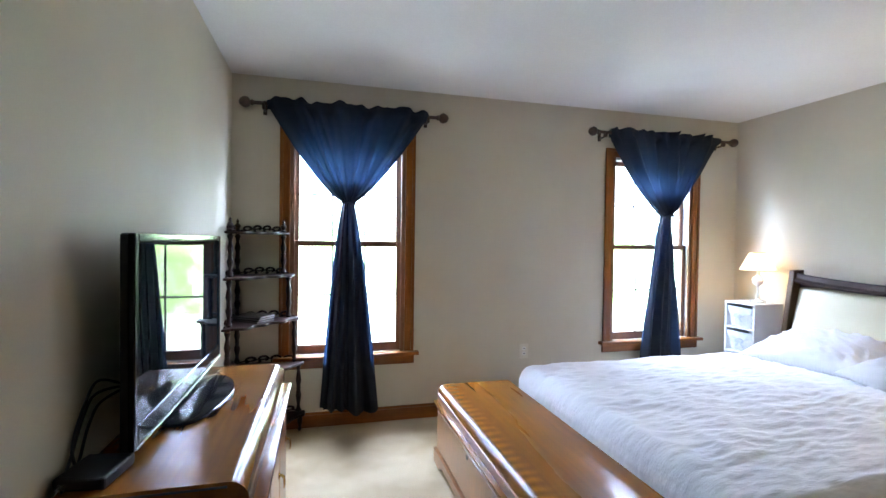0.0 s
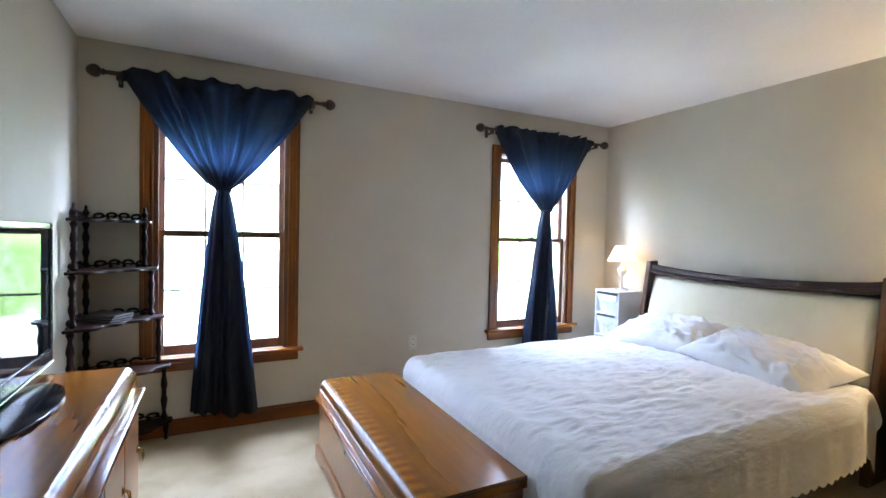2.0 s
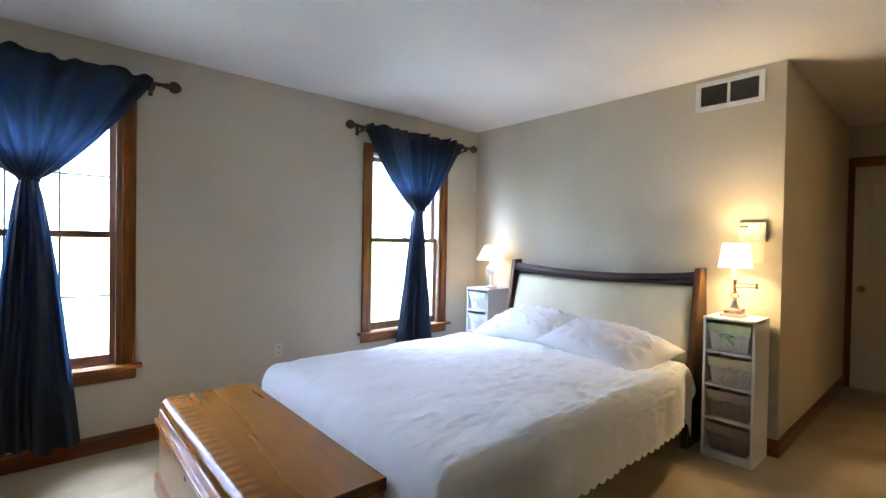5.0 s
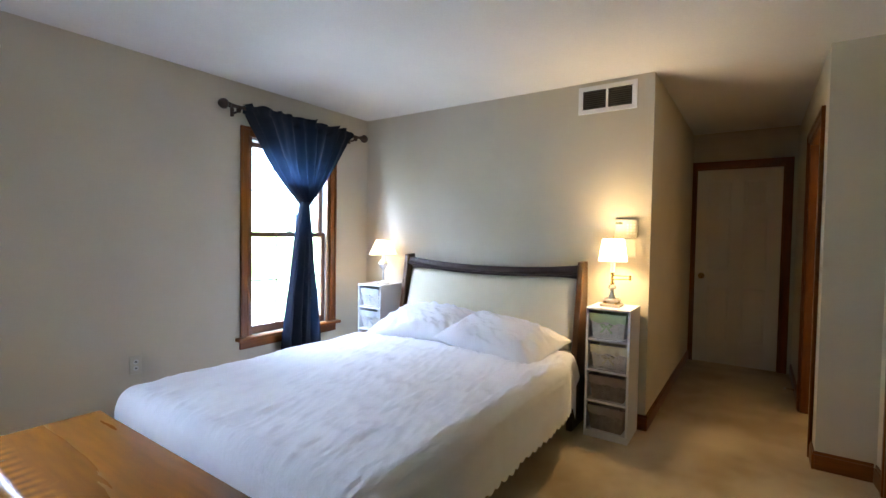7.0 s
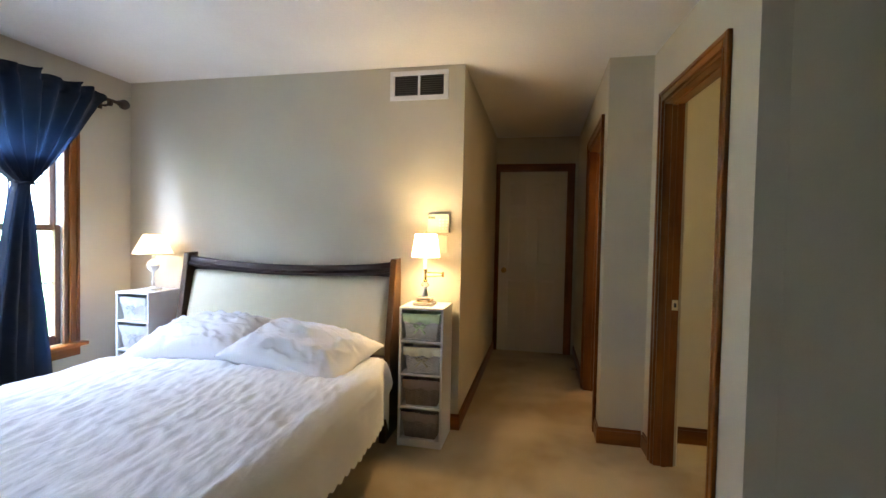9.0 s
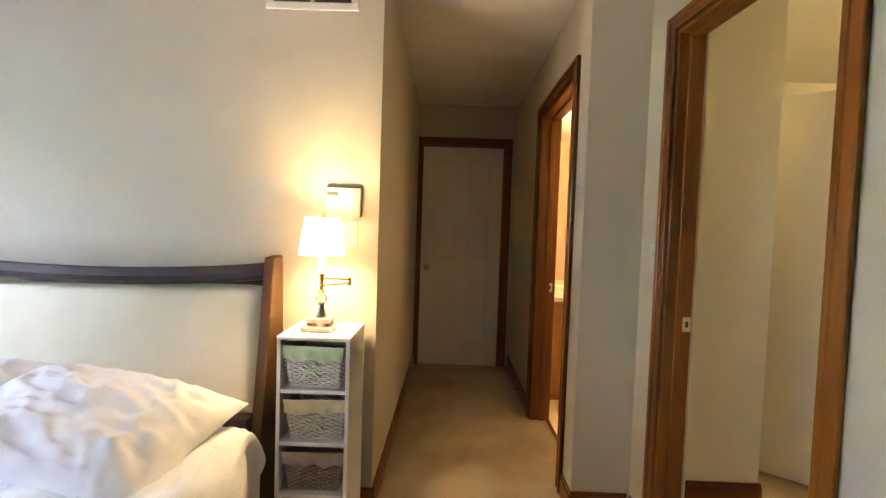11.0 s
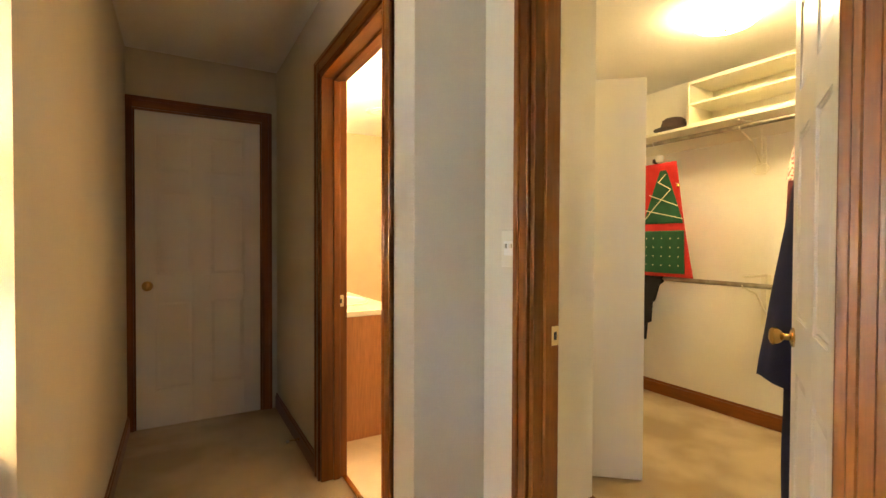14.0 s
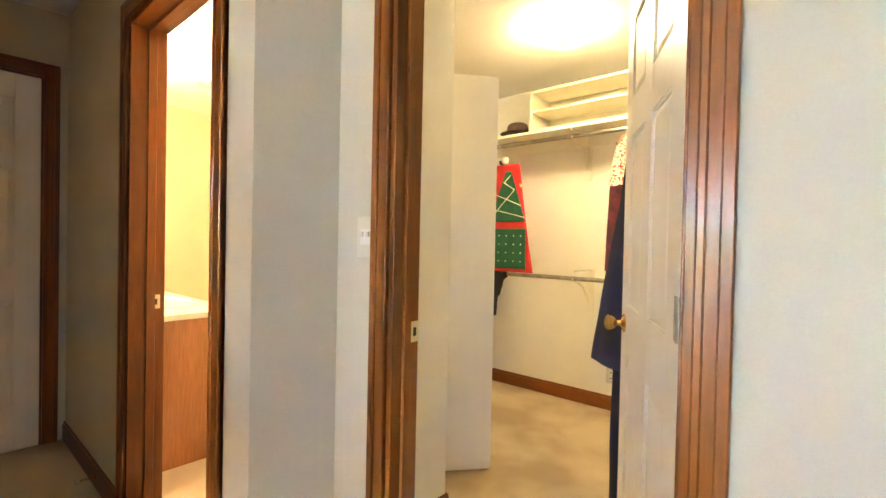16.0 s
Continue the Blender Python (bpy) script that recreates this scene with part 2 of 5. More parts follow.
WINS = [(0.275, 1.075), (2.807, 3.607)]
SILL, HEAD = 0.508, 2.03
wall("wall_north", -0.25, 4.21, 3.48, 3.62, "x", [(a, b, SILL, HEAD) for a, b in WINS])
wall("wall_west", -0.25, -0.10, -2.86, 3.48, "y")
wall("wall_east", 4.09, 4.21, 1.01, 3.48, "y")
wall("hall_wall_north", 4.09, 6.47, 0.87, 1.01, "x")
wall("hall_wall_end", 6.35, 6.47, -0.03, 0.87, "y", [(0.075, 0.835, 0, 2.045)])
# Unseen block added behind the hall door to stop daylight leaking round it.
wall("hall_door_light_block", 6.48, 6.58, -0.03, 1.01, "y")
wall("hall_wall_south", 4.128, 7.83, -0.15, -0.03, "x", [(4.345, 5.165, 0, 2.035)])
wall("jog_wall", 4.128, 4.34, -0.40, -0.15, "y")
skewed(wall("closet_wall_front", 2.93, 4.20, -0.40, -0.28, "x", [(3.192, 3.915, 0, 2.072)]))
wall("closet_wall_west", 2.938, 3.058, -2.74, -0.48, "y", material=M_WALL)
wall("closet_wall_inner", 4.26, 4.34, -0.96, -0.40, "y", material=M_CLOSET, label="off-white closet wall")
wall("closet_wall_north", 4.34, 5.60, -0.96, -0.86, "x", material=M_CLOSET, label="off-white closet wall")
wall("closet_wall_east", 5.48, 5.60, -2.74, -0.96, "y", material=M_CLOSET, label="off-white closet wall")
wall("wall_south", -0.25, 8.12, -2.86, -2.74, "x", label="painted wall that closes bedroom and closet")
wall("bath_wall_far", 7.83, 8.12, -2.74, -0.03, "y", material=M_BATH, label="tan painted bathroom wall")
# closet lining, a coat of off-white over the beige blocks
for nm, b in (("closet_lining_south", (3.058, 5.48, -2.74, -2.734)), ("closet_lining_west", (3.058, 3.064, -2.734, -0.50))):
    structure(part(nm, box(*b, 0, CEIL), M_CLOSET), "off-white painted closet wall surface", "wall")
bm = box(3.06, 3.192, -0.406, -0.40, 0, CEIL)
box(3.915, 4.254, -0.406, -0.40, 0, CEIL, bm=bm)
box(3.192, 3.915, -0.406, -0.40, 2.072, CEIL, bm=bm)
skewed(structure(part("closet_lining_front", bm, M_CLOSET), "off-white painted closet wall surface", "wall"))
structure(part("floor", box(-0.25, 8.12, -2.86, 3.62, -0.12, 0), M_CARPET), "beige cut-pile carpet with worn darker patches", "floor")
bm = box(4.34, 8.0, -0.86, -0.155, 0, 0.006)
box(5.6, 8.0, -2.74, -0.86, 0, 0.006, bm=bm)
structure(part("bath_floor", bm, M_VINYL), "tan sheet-vinyl bathroom floor", "floor")
structure(part("ceiling", box(-0.25, 8.12, -2.86, 3.62, CEIL, CEIL + 0.12), M_CEIL), "white textured ceiling", "ceiling")


def base_run(name, x0, y0, x1, y1, nx, ny):
    """A stained baseboard along a wall's foot, standing out to (nx, ny)."""
    along = "x" if abs(x1 - x0) > abs(y1 - y0) else "y"
    bm = bmesh.new()
    for t, za, zb in ((0.014, 0, 0.086), (0.009, 0.086, 0.104)):
        xa, xb = sorted((x0, x1 + nx * t)) if along == "y" else sorted((x0, x1))
        ya, yb = sorted((y0, y1 + ny * t)) if along == "x" else sorted((y0, y1))
        box(xa, xb, ya, yb, za, zb, 0.002, bm=bm)
    return structure(part(name, bm, M_TRIMX if along == "x" else M_TRIMY), "dark-stained wooden baseboard", "baseboard")


for k, r in enumerate([(-0.10, 3.48, 4.09, 3.48, 0, -1), (-0.10, -2.74, -0.10, 3.466, 1, 0), (4.09, 0.856, 4.09, 3.466, -1, 0),
                       (4.09, 0.87, 6.35, 0.87, 0, -1), (5.237, -0.03, 6.35, -0.03, 0, 1), (4.114, -0.03, 4.274, -0.03, 0, 1), (4.128, -0.28, 4.128, -0.03, -1, 0),
                       (2.938, -2.74, 2.938, -0.376, -1, 0),
                       (3.07, -2.734, 5.48, -2.734, 0, 1), (5.48, -2.72, 5.48, -0.97, -1, 0), (4.26, -0.96, 4.26, -0.41, -1, 0), (4.246, -0.96, 5.47, -0.96, 0, -1),
                       (7.83, -2.7, 7.83, -0.16, -1, 0)]):
    base_run("baseboard", *r)
for r in ((3.974, -0.28, 4.112, -0.28, 0, 1), (2.93, -0.28, 3.133, -0.28, 0, 1)):
    skewed(base_run("baseboard", *r))


def casing(name, a0, a1, head, face, out, along, sill=0.0, w=0.07):
    """Moulded door or window casing round an opening a0..a1 on a wall face; out is +1 or -1, the way that it stands out."""
    root = thing(name, "dark-stained moulded wooden casing round an opening", "door casing", kind="structure")

    def strip(p0, p1, q0, q1, t, m, nm):
        f0, f1 = sorted((face, face + out * t))
        b = (p0, p1, f0, f1, q0, q1) if along == "x" else (f0, f1, p0, p1, q0, q1)
        return box(*b, 0.003, 1)

    for side, (p0, p1) in (("l", (a0 - w, a0)), ("r", (a1, a1 + w))):
        bm = strip(p0, p1, sill, head + w, 0.014, None, "")
        q0, q1 = (p0, p0 + 0.022) if side == "l" else (p1 - 0.022, p1)
        join(bm, strip(q0, q1, sill, head + w + 0.002, 0.021, None, ""))
        q0, q1 = (p1 - 0.016, p1) if side == "l" else (p0, p0 + 0.016)
        join(bm, strip(q0, q1, sill, head + 0.004, 0.018, None, ""))
        part("casing_side", bm, M_TRIM, root, smooth=False)
    bm = strip(a0, a1, head, head + w, 0.0142, None, "")
    join(bm, strip(a0 - w + 0.022, a1 + w - 0.022, head + w - 0.022, head + w + 0.0018, 0.0208, None, ""))
    join(bm, strip(a0 + 0.0, a1, head, head + 0.016, 0.0178, None, ""))
    part("casing_head", bm, M_TRIMX if along == "x" else M_TRIMY, root)
    return root


def jamb(root, a0, a1, head, d0, d1, along, t=0.018, stop=None):
    """Wooden lining of a door opening through the wall from d0 to d1."""
    def blk(p0, p1, q0, q1, e0=d0, e1=d1):
        return box(p0, p1, e0, e1, q0, q1, 0.002) if along == "x" else box(e0, e1, p0, p1, q0, q1, 0.002)
    for p0, p1 in ((a0, a0 + t), (a1 - t, a1)):
        part("jamb_side", blk(p0, p1, 0, head - t), M_TRIM, root)
    part("jamb_head", blk(a0, a1, head - t, head), M_TRIMX if along == "x" else M_TRIMY, root)
    if stop:
        for p0, p1 in ((a0 + t, a0 + t + 0.011), (a1 - t - 0.011, a1 - t)):
            part("door_stop", blk(p0, p1, 0, head - t - 0.011, *stop), M_TRIM, root)
        part("door_stop", blk(a0 + t, a1 - t, head - t - 0.011, head - t, *stop), M_TRIMX if along == "x" else M_TRIMY, root)


def strike(root, x, y, z, ny, nx=0):
    bm = box(-0.002, 0.002, -0.016, 0.016, -0.029, 0.029, 0.001)
    plate = part("strike_plate", bm, M_STRIKE, root, "polished brass strike plate", m=pose(x, y, z))
    part("latch_hole", box(-0.0028, 0.0028, -0.006, 0.006, -0.012, 0.012), M_DARK, plate)


bath_door = casing("bath_door_casing", 4.345, 5.165, 2.035, -0.03, 1, "x")
jamb(bath_door, 4.345, 5.165, 2.035, -0.156, -0.024, "x", stop=(-0.118, -0.085))
strike(bath_door, 5.146, -0.122, 0.905, 0)
closet_casing = casing("closet_door_casing", 3.192, 3.915, 2.072, -0.28, 1, "x", w=0.058)
jamb(closet_casing, 3.192, 3.915, 2.072, -0.382, -0.274, "x", stop=(-0.34, -0.312))
strike(closet_casing, 3.896, -0.362, 0.925, 0)
skewed(closet_casing)
hall_casing = casing("hall_door_casing", 0.075, 0.835, 2.045, 6.35, -1, "y", w=0.068)
jamb(hall_casing, 0.075, 0.835, 2.045, 6.346, 6.45, "y", t=0.012)

# ---- outside ----
# Foliage and sky glow by themselves and light the room through the windows.
M_FAR = bpy.data.materials.new("glowing_garden_distance")
M_FAR.use_nodes = True
_n, _l = M_FAR.node_tree.nodes, M_FAR.node_tree.links
_n.remove(_n["Principled BSDF"])
_tc, _no, _rp, _em = _n.new("ShaderNodeTexCoord"), _n.new("ShaderNodeTexNoise"), _n.new("ShaderNodeValToRGB"), _n.new("ShaderNodeEmission")
_no.inputs["Scale"].default_value, _no.inputs["Detail"].default_value, _no.inputs["Roughness"].default_value = 0.55, 12, 0.75
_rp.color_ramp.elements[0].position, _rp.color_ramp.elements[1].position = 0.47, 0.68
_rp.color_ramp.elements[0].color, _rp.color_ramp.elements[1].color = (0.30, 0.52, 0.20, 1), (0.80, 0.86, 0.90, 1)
# Emission grows and turns bluer with height, from foliage up to sky.
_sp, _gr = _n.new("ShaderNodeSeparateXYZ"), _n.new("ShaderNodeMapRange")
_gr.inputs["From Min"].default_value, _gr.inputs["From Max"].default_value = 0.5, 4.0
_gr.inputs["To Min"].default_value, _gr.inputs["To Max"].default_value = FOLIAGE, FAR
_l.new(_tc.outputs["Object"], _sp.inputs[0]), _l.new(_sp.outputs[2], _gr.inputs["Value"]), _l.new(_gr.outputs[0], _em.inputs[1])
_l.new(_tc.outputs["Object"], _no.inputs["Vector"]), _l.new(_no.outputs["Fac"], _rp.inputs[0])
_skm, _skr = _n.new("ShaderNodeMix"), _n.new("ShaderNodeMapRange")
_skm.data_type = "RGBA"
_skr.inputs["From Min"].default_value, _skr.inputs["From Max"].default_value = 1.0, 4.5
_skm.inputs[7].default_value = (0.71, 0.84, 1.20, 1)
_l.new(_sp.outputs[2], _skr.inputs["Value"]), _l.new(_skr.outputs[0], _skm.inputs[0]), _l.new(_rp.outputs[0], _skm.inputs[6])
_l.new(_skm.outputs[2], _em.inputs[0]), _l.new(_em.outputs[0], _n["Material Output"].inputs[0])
structure(part("backdrop", box(-45, 45, 19.9, 20, -6, 26), M_FAR), "self-glowing backdrop of pale overexposed garden foliage and sky", "backdrop")
M_GRASS = mat("lawn", (0.07, 0.12, 0.03), (0.11, 0.16, 0.05), 0.9, 3, bump=0.6, bump_scale=40)
structure(part("ground", box(-300, 300, -300, 300, -3.2, -3.1), M_GRASS), "mown green lawn round the house", "ground")

# ---- windows ----
M_GRILLE = mat("grey_grille_bar", (0.36, 0.37, 0.39), (0.32, 0.33, 0.34), 0.5)
M_SASH = wood("window_sash_wood", (0.09, 0.034, 0.015), (0.19, 0.08, 0.034), "Z", 0.36, 0.3, 9)


def window(name, a0, a1):
    w = casing(name, a0, a1, HEAD, 3.48, -1, "x", sill=SILL)
    tagged(w, "double-hung window in a dark-stained wooden frame", "window", "bedroom windows")
    part("window_sill", box(a0 - 0.105, a1 + 0.105, 3.425, 3.56, SILL - 0.026, SILL - 0.001, 0.006, 2), M_TRIMX, w)
    part("apron", box(a0 - 0.075, a1 + 0.075, 3.463, 3.479, SILL - 0.093, SILL - 0.0265, 0.004), M_TRIMX, w)
    for p, q in ((a0, a0 + 0.02), (a1 - 0.02, a1)):
        part("jamb_liner", box(p, q, 3.478, 3.618, SILL, HEAD, 0.002), M_VINYLW, w, "white vinyl jamb liner")
        part("inner_stop", box(p - 0.0 if p == a0 else q - 0.028, p + 0.028 if p == a0 else q, 3.476, 3.492, SILL, HEAD), M_SASH, w)
    part("head_jamb", box(a0 + 0.02, a1 - 0.02, 3.478, 3.618, HEAD - 0.02, HEAD), M_VINYLW, w)
    mid = 1.287
    for nm, z0, z1, y in (("lower_sash", SILL, mid + 0.022, 3.515), ("upper_sash", mid - 0.02, HEAD - 0.02, 3.558)):
        p, q = a0 + 0.02, a1 - 0.02
        bm = box(p, p + 0.036, y, y + 0.034, z0, z1, 0.003)
        box(q - 0.036, q, y, y + 0.034, z0, z1, 0.003, bm=bm)
        low = 0.062 if nm == "lower_sash" else 0.036
        box(p + 0.036, q - 0.036, y + 0.0005, y + 0.0335, z0, z0 + low, 0.003, bm=bm)
        box(p + 0.036, q - 0.036, y + 0.0005, y + 0.0335, z1 - 0.036, z1, 0.003, bm=bm)
        s = part(nm, bm, M_SASH, w)
        g0, g1, h0, h1 = p + 0.036, q - 0.036, z0 + low, z1 - 0.036
        pane = part("pane", box(g0, g1, y + 0.014, y + 0.018, h0, h1), M_GLASS, s)
        pane.visible_shadow = False
        cz = (h0 + h1) / 2
        for cx in (g0 + (g1 - g0) / 3, g0 + (g1 - g0) * 2 / 3):
            part("grille_bar", box(cx - 0.0065, cx + 0.0065, y + 0.019, y + 0.024, h0, h1), M_GRILLE, s, "thin grille bar")
        part("grille_bar", box(g0, g1, y + 0.0245, y + 0.029, cz - 0.0065, cz + 0.0065), M_GRILLE, s, "thin grille bar")
    bm = box((a0 + a1) / 2 - 0.03, (a0 + a1) / 2 + 0.03, 3.505, 3.53, mid + 0.0225, mid + 0.032, 0.003)
    lathe([(0.012, 0), (0.012, 0.008), (0.006, 0.014)], 12, bm=bm, m=pose((a0 + a1) / 2, 3.515, mid + 0.032))
    part("sash_lock", bm, M_NICKEL, w)
    return w


window("window_1", *WINS[0])
window("window_2", *WINS[1])

# ---- curtains ----
M_IRON = mat("dark_bronze_rod", (0.035, 0.02, 0.014), (0.06, 0.032, 0.02), 0.42, 18, metal=0.35, coat=0.2)
M_NAVY = shade_cloth("navy_curtain_cloth", (0.013, 0.018, 0.029), 0.3, (0.0078, 0.0172, 0.038))


def curtain_set(x0, x1, c0, c1, tie_x, tie_z, bot, seed, lean):
    rod = thing("curtain_rod", "dark bronze curtain rod with ball finials above a window", "curtain rod", pose(0, 3.385, 2.205), "curtain rods")
    part("pole", tube([(x0 + 0.06, 0, 0), (x1 - 0.06, 0, 0)], 0.0125, 12), M_IRON, rod, smooth=True)
    for x, s in ((x0, 1), (x1, -1)):
        part("finial", lathe([(0.008, -0.002), (0.022, 0.006), (0.033, 0.022), (0.037, 0.038), (0.033, 0.054), (0.02, 0.066), (0.013, 0.07), (0.019, 0.074), (0.019, 0.082), (0.0128, 0.088)], 18, m=pose(x, 0, 0, 0, 90 * s, 0)), M_IRON, rod, smooth=True)
        xb = x + s * 0.15
        bm = box(xb - 0.012, xb + 0.012, 0.078, 0.0945, -0.055, 0.04, 0.003)
        tube([(xb, 0.08, -0.03), (xb, 0.04, -0.035), (xb, 0.012, -0.028), (xb, -0.012, -0.02), (xb, -0.018, 0.0)], 0.008, 8, bm=bm)
        lathe([(0.006, -0.012), (0.019, -0.008), (0.019, 0.008), (0.006, 0.012)], 14, bm=bm, m=pose(xb, 0, -0.022, 0, 90, 0))
        part("bracket", bm, M_IRON, rod, smooth=True)
    cur = thing("curtain", "navy cotton curtain gathered on a rod and tied mid-way", "curtain", pose(0, 3.385, 0), "window curtains")
    mid, half = (c0 + c1) / 2, (c1 - c0) / 2
    rnd = random.Random(seed)
    ph = [rnd.uniform(0, 6.3) for _ in range(6)]

    def shape(u, v):
        z = 2.242 + (bot - 2.242) * v
        if z > tie_z:
            t = min(max((2.202 - z) / (2.202 - tie_z), 0), 1)
            w = 0.036 + (half - 0.036) * (1 - t) ** 0.78
            cx = mid + (tie_x - mid) * t
        else:
            t = (tie_z - z) / (tie_z - bot)
            w = 0.036 + 0.165 * t ** 0.72
            cx = tie_x + lean * t
        s = 2 * u - 1
        x = cx + s * w
        gather = 1 - min(abs(z - tie_z) / 0.25, 1)
        amp = (0.024 + 0.018 * (w / half)) * (1 - 0.5 * gather) if z > tie_z else 0.012 + 0.03 * t
        n1, n2 = (8, 3) if z > tie_z else (4, 2)
        wob = 0.9 * noise.noise((u * 4, seed * 3.1, v * 1.5))
        y = amp * (0.75 * math.sin(math.tau * n1 * u + ph[0] + 4 * wob) + 0.6 * math.sin(math.tau * n2 * u + ph[2] + 2 * wob) + 1.1 * noise.noise((u * n1 * 1.7, seed, v * 2.5)))
        if abs(z - 2.205) < 0.034:
            y = min(y * 0.55, 0.0)
        y -= 0.028 * math.cos(s * math.pi / 2) * (0.3 + gather)
        y += 0.006 * noise.noise((x * 9, z * 7, seed))
        if v == 0:
            z += 0.004 * math.sin(83 * u + ph[3]) + 0.005 * noise.noise((u * 22, seed, 0))
        if v == 1:
            z += 0.012 * math.sin(7 * u + ph[5]) - 0.02 * s
        return (x, y - 0.016, z)

    bm = grid(shape, 150, 110)
    cloth = part("cloth", bm, M_NAVY, cur, smooth=True)
    cloth.data.set_sharp_from_angle(angle=3.1)
    # a second fold of the gathered cloth behind the first
    def rear(u, v):
        x, y, z = shape(0.06 + 0.88 * (1 - u), 0.24 + 0.75 * v)
        return (x, 0.010 - 0.6 * y, z)
    part("rear_fold", grid(rear, 70, 60), M_NAVY, cur, smooth=True)
    # the back layer of the pocket that wraps the rod
    def pocket(u, v):
        z = 2.229 - 0.06 * v
        return (c0 + (c1 - c0) * u, 0.018 + 0.006 * math.sin(math.tau * 17 * u + ph[1]), z + 0.004 * math.sin(40 * u))
    back = part("rod_pocket", grid(pocket, 120, 4), M_NAVY, cur, smooth=True)
    ring = []
    for k in range(25):
        a = math.tau * k / 24
        ring.append((tie_x + 0.041 * math.cos(a), -0.034 + 0.032 * math.sin(a), tie_z + 0.004 * math.sin(3 * a)))
    bm = tube(ring, 0.0075, 8)
    tube([(tie_x + 0.01, -0.066, tie_z), (tie_x + 0.045, -0.07, tie_z - 0.018), (tie_x + 0.05, -0.066, tie_z + 0.012), (tie_x + 0.012, -0.066, tie_z)], 0.006, 6, bm=bm)
    part("tieback", bm, M_NAVY, cur, smooth=True)


curtain_set(-0.04, 1.365, 0.13, 1.215, 0.66, 1.57, 0.13, 3, 0.02)
curtain_set(2.52, 3.98, 2.71, 3.79, 3.255, 1.55, 0.14, 8, -0.03)

# ---- bed ----
M_SPREAD = mat("white_quilted_cotton", (0.88, 0.89, 0.925), (0.84, 0.845, 0.89), 0.85, 5, stretch=(0.55, 2.0, 1.0), bump=0.55, bump_scale=26, sheen=0.2, bump_dist=0.009)
M_PILLOW = mat("white_pillow_cotton", (0.86, 0.86, 0.89), (0.82, 0.82, 0.86), 0.8, 6, bump=0.3, bump_scale=40, sheen=0.2, bump_dist=0.005)
M_ESPRESSO = wood("espresso_wood", (0.014, 0.007, 0.006), (0.03, 0.013, 0.010), "Y", 0.5, 0.0, 8)
M_POST = wood("warm_brown_post", (0.034, 0.013, 0.003), (0.076, 0.031, 0.005), "Z", 0.45, 0.0, 8)
for _m, _s in ((M_ESPRESSO, 0.25), (M_POST, 0.3)):
    _m.node_tree.nodes["Principled BSDF"].inputs["Specular IOR Level"].default_value = _s
M_CREAM = mat("cream_faux_leather", (0.67, 0.615, 0.45), (0.62, 0.565, 0.405), 0.5, 4, bump=0.25, bump_scale=150, bump_dist=0.0012)
bed = thing("bed", "queen bed with a cream upholstered headboard and dark wooden frame", "bed", pose(0, 0, 0))
BX0, BX1, BY0, BY1, BZ, BR = 1.705, 3.74, 1.225, 2.655, 0.563, 0.072


def spread(u, v):
    drop = 0.37
    s = (u - 0.5) * (BY1 - BY0 + 2 * drop)
    half = (BY1 - BY0) / 2
    q = BX0 - drop + v * (BX1 + 0.02 - BX0 + drop)
    ay = max(abs(s) - half, 0) * (1 if s > 0 else -1)
    ax = min(q - BX0, 0)
    e = math.hypot(ax, ay)
    per = (q if abs(ay) > abs(ax) else s)
    e_max = drop - 0.03 + 0.019 * abs(math.sin(per * math.pi / 0.066))
    ex, ey = (ax / e, ay / e) if e > 1e-6 else (0, 0)
    e_max *= 1 + 0.32 * abs(2 * ex * ey)
    if e > e_max:
        e = e_max
    arc = BR * math.pi / 2
    if e < arc:
        h, d = BR * math.sin(e / BR), BR * (1 - math.cos(e / BR))
    else:
        k = (e - arc) / (drop - arc)
        h, d = BR + 0.004 * k * (1 + math.sin(per * 13) + 0.7 * math.sin(per * 29 + 1)), BR + (e - arc)
    x = max(q, BX0) + ex * h
    y = (BY0 + BY1) / 2 + max(min(s, half), -half) + ey * h
    z = BZ - d
    flat = 1 if e < 1e-6 else max(0, 1 - e / arc)
    r = 0.0065 * noise.noise((x * 5, y * 5, 1.3)) + 0.004 * noise.noise((x * 6 + 4 * y, y * 24 - 3 * x, 2.1)) + 0.007 * (1 - 2.2 * abs(noise.noise((x * 6 + 1.5 * y, y * 12 - x, 3.3)))) * max(0, noise.noise((x * 2.1, y * 2.4, 8)) + 0.25) + 0.0038 * (1 - 2 * abs(noise.noise((x * 8 + 3 * y, y * 30 - 4 * x, 0.4)))) + 0.0015 * noise.noise((x * 14, y * 60, 0.4))
    r *= 1.6
    z += flat * r + 0.02 * flat * math.cos((y - 1.95) * 1.6) + 0.012 * flat * math.sin((x - 1.7) * 1.5)
    if not flat:
        y += ey * 0.5 * r
        x += ex * 0.5 * r
    tuck = min(max((x - 3.3) / 0.4, 0), 1)
    y -= ey * 0.09 * tuck * tuck * (3 - 2 * tuck) * min(e / arc, 1)
    fall = min(max((x - 3.56) / 0.2, 0), 1)
    z -= 0.17 * fall * fall
    return (x, y, max(z, 0.03))


spread_ob = part("bedspread", grid(spread, 230, 190), M_SPREAD, bed, "white quilted bedspread with a scalloped hem", smooth=True)
spread_ob.data.set_sharp_from_angle(angle=3.1)
part("mattress", box(1.74, 3.52, 1.32, 2.58, 0.33, 0.533, 0.04, 3), M_PILLOW, bed, smooth=True)
# Box spring coloured near-black to hold the darkness under the bed.
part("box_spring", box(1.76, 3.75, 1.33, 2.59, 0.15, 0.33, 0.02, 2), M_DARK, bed)
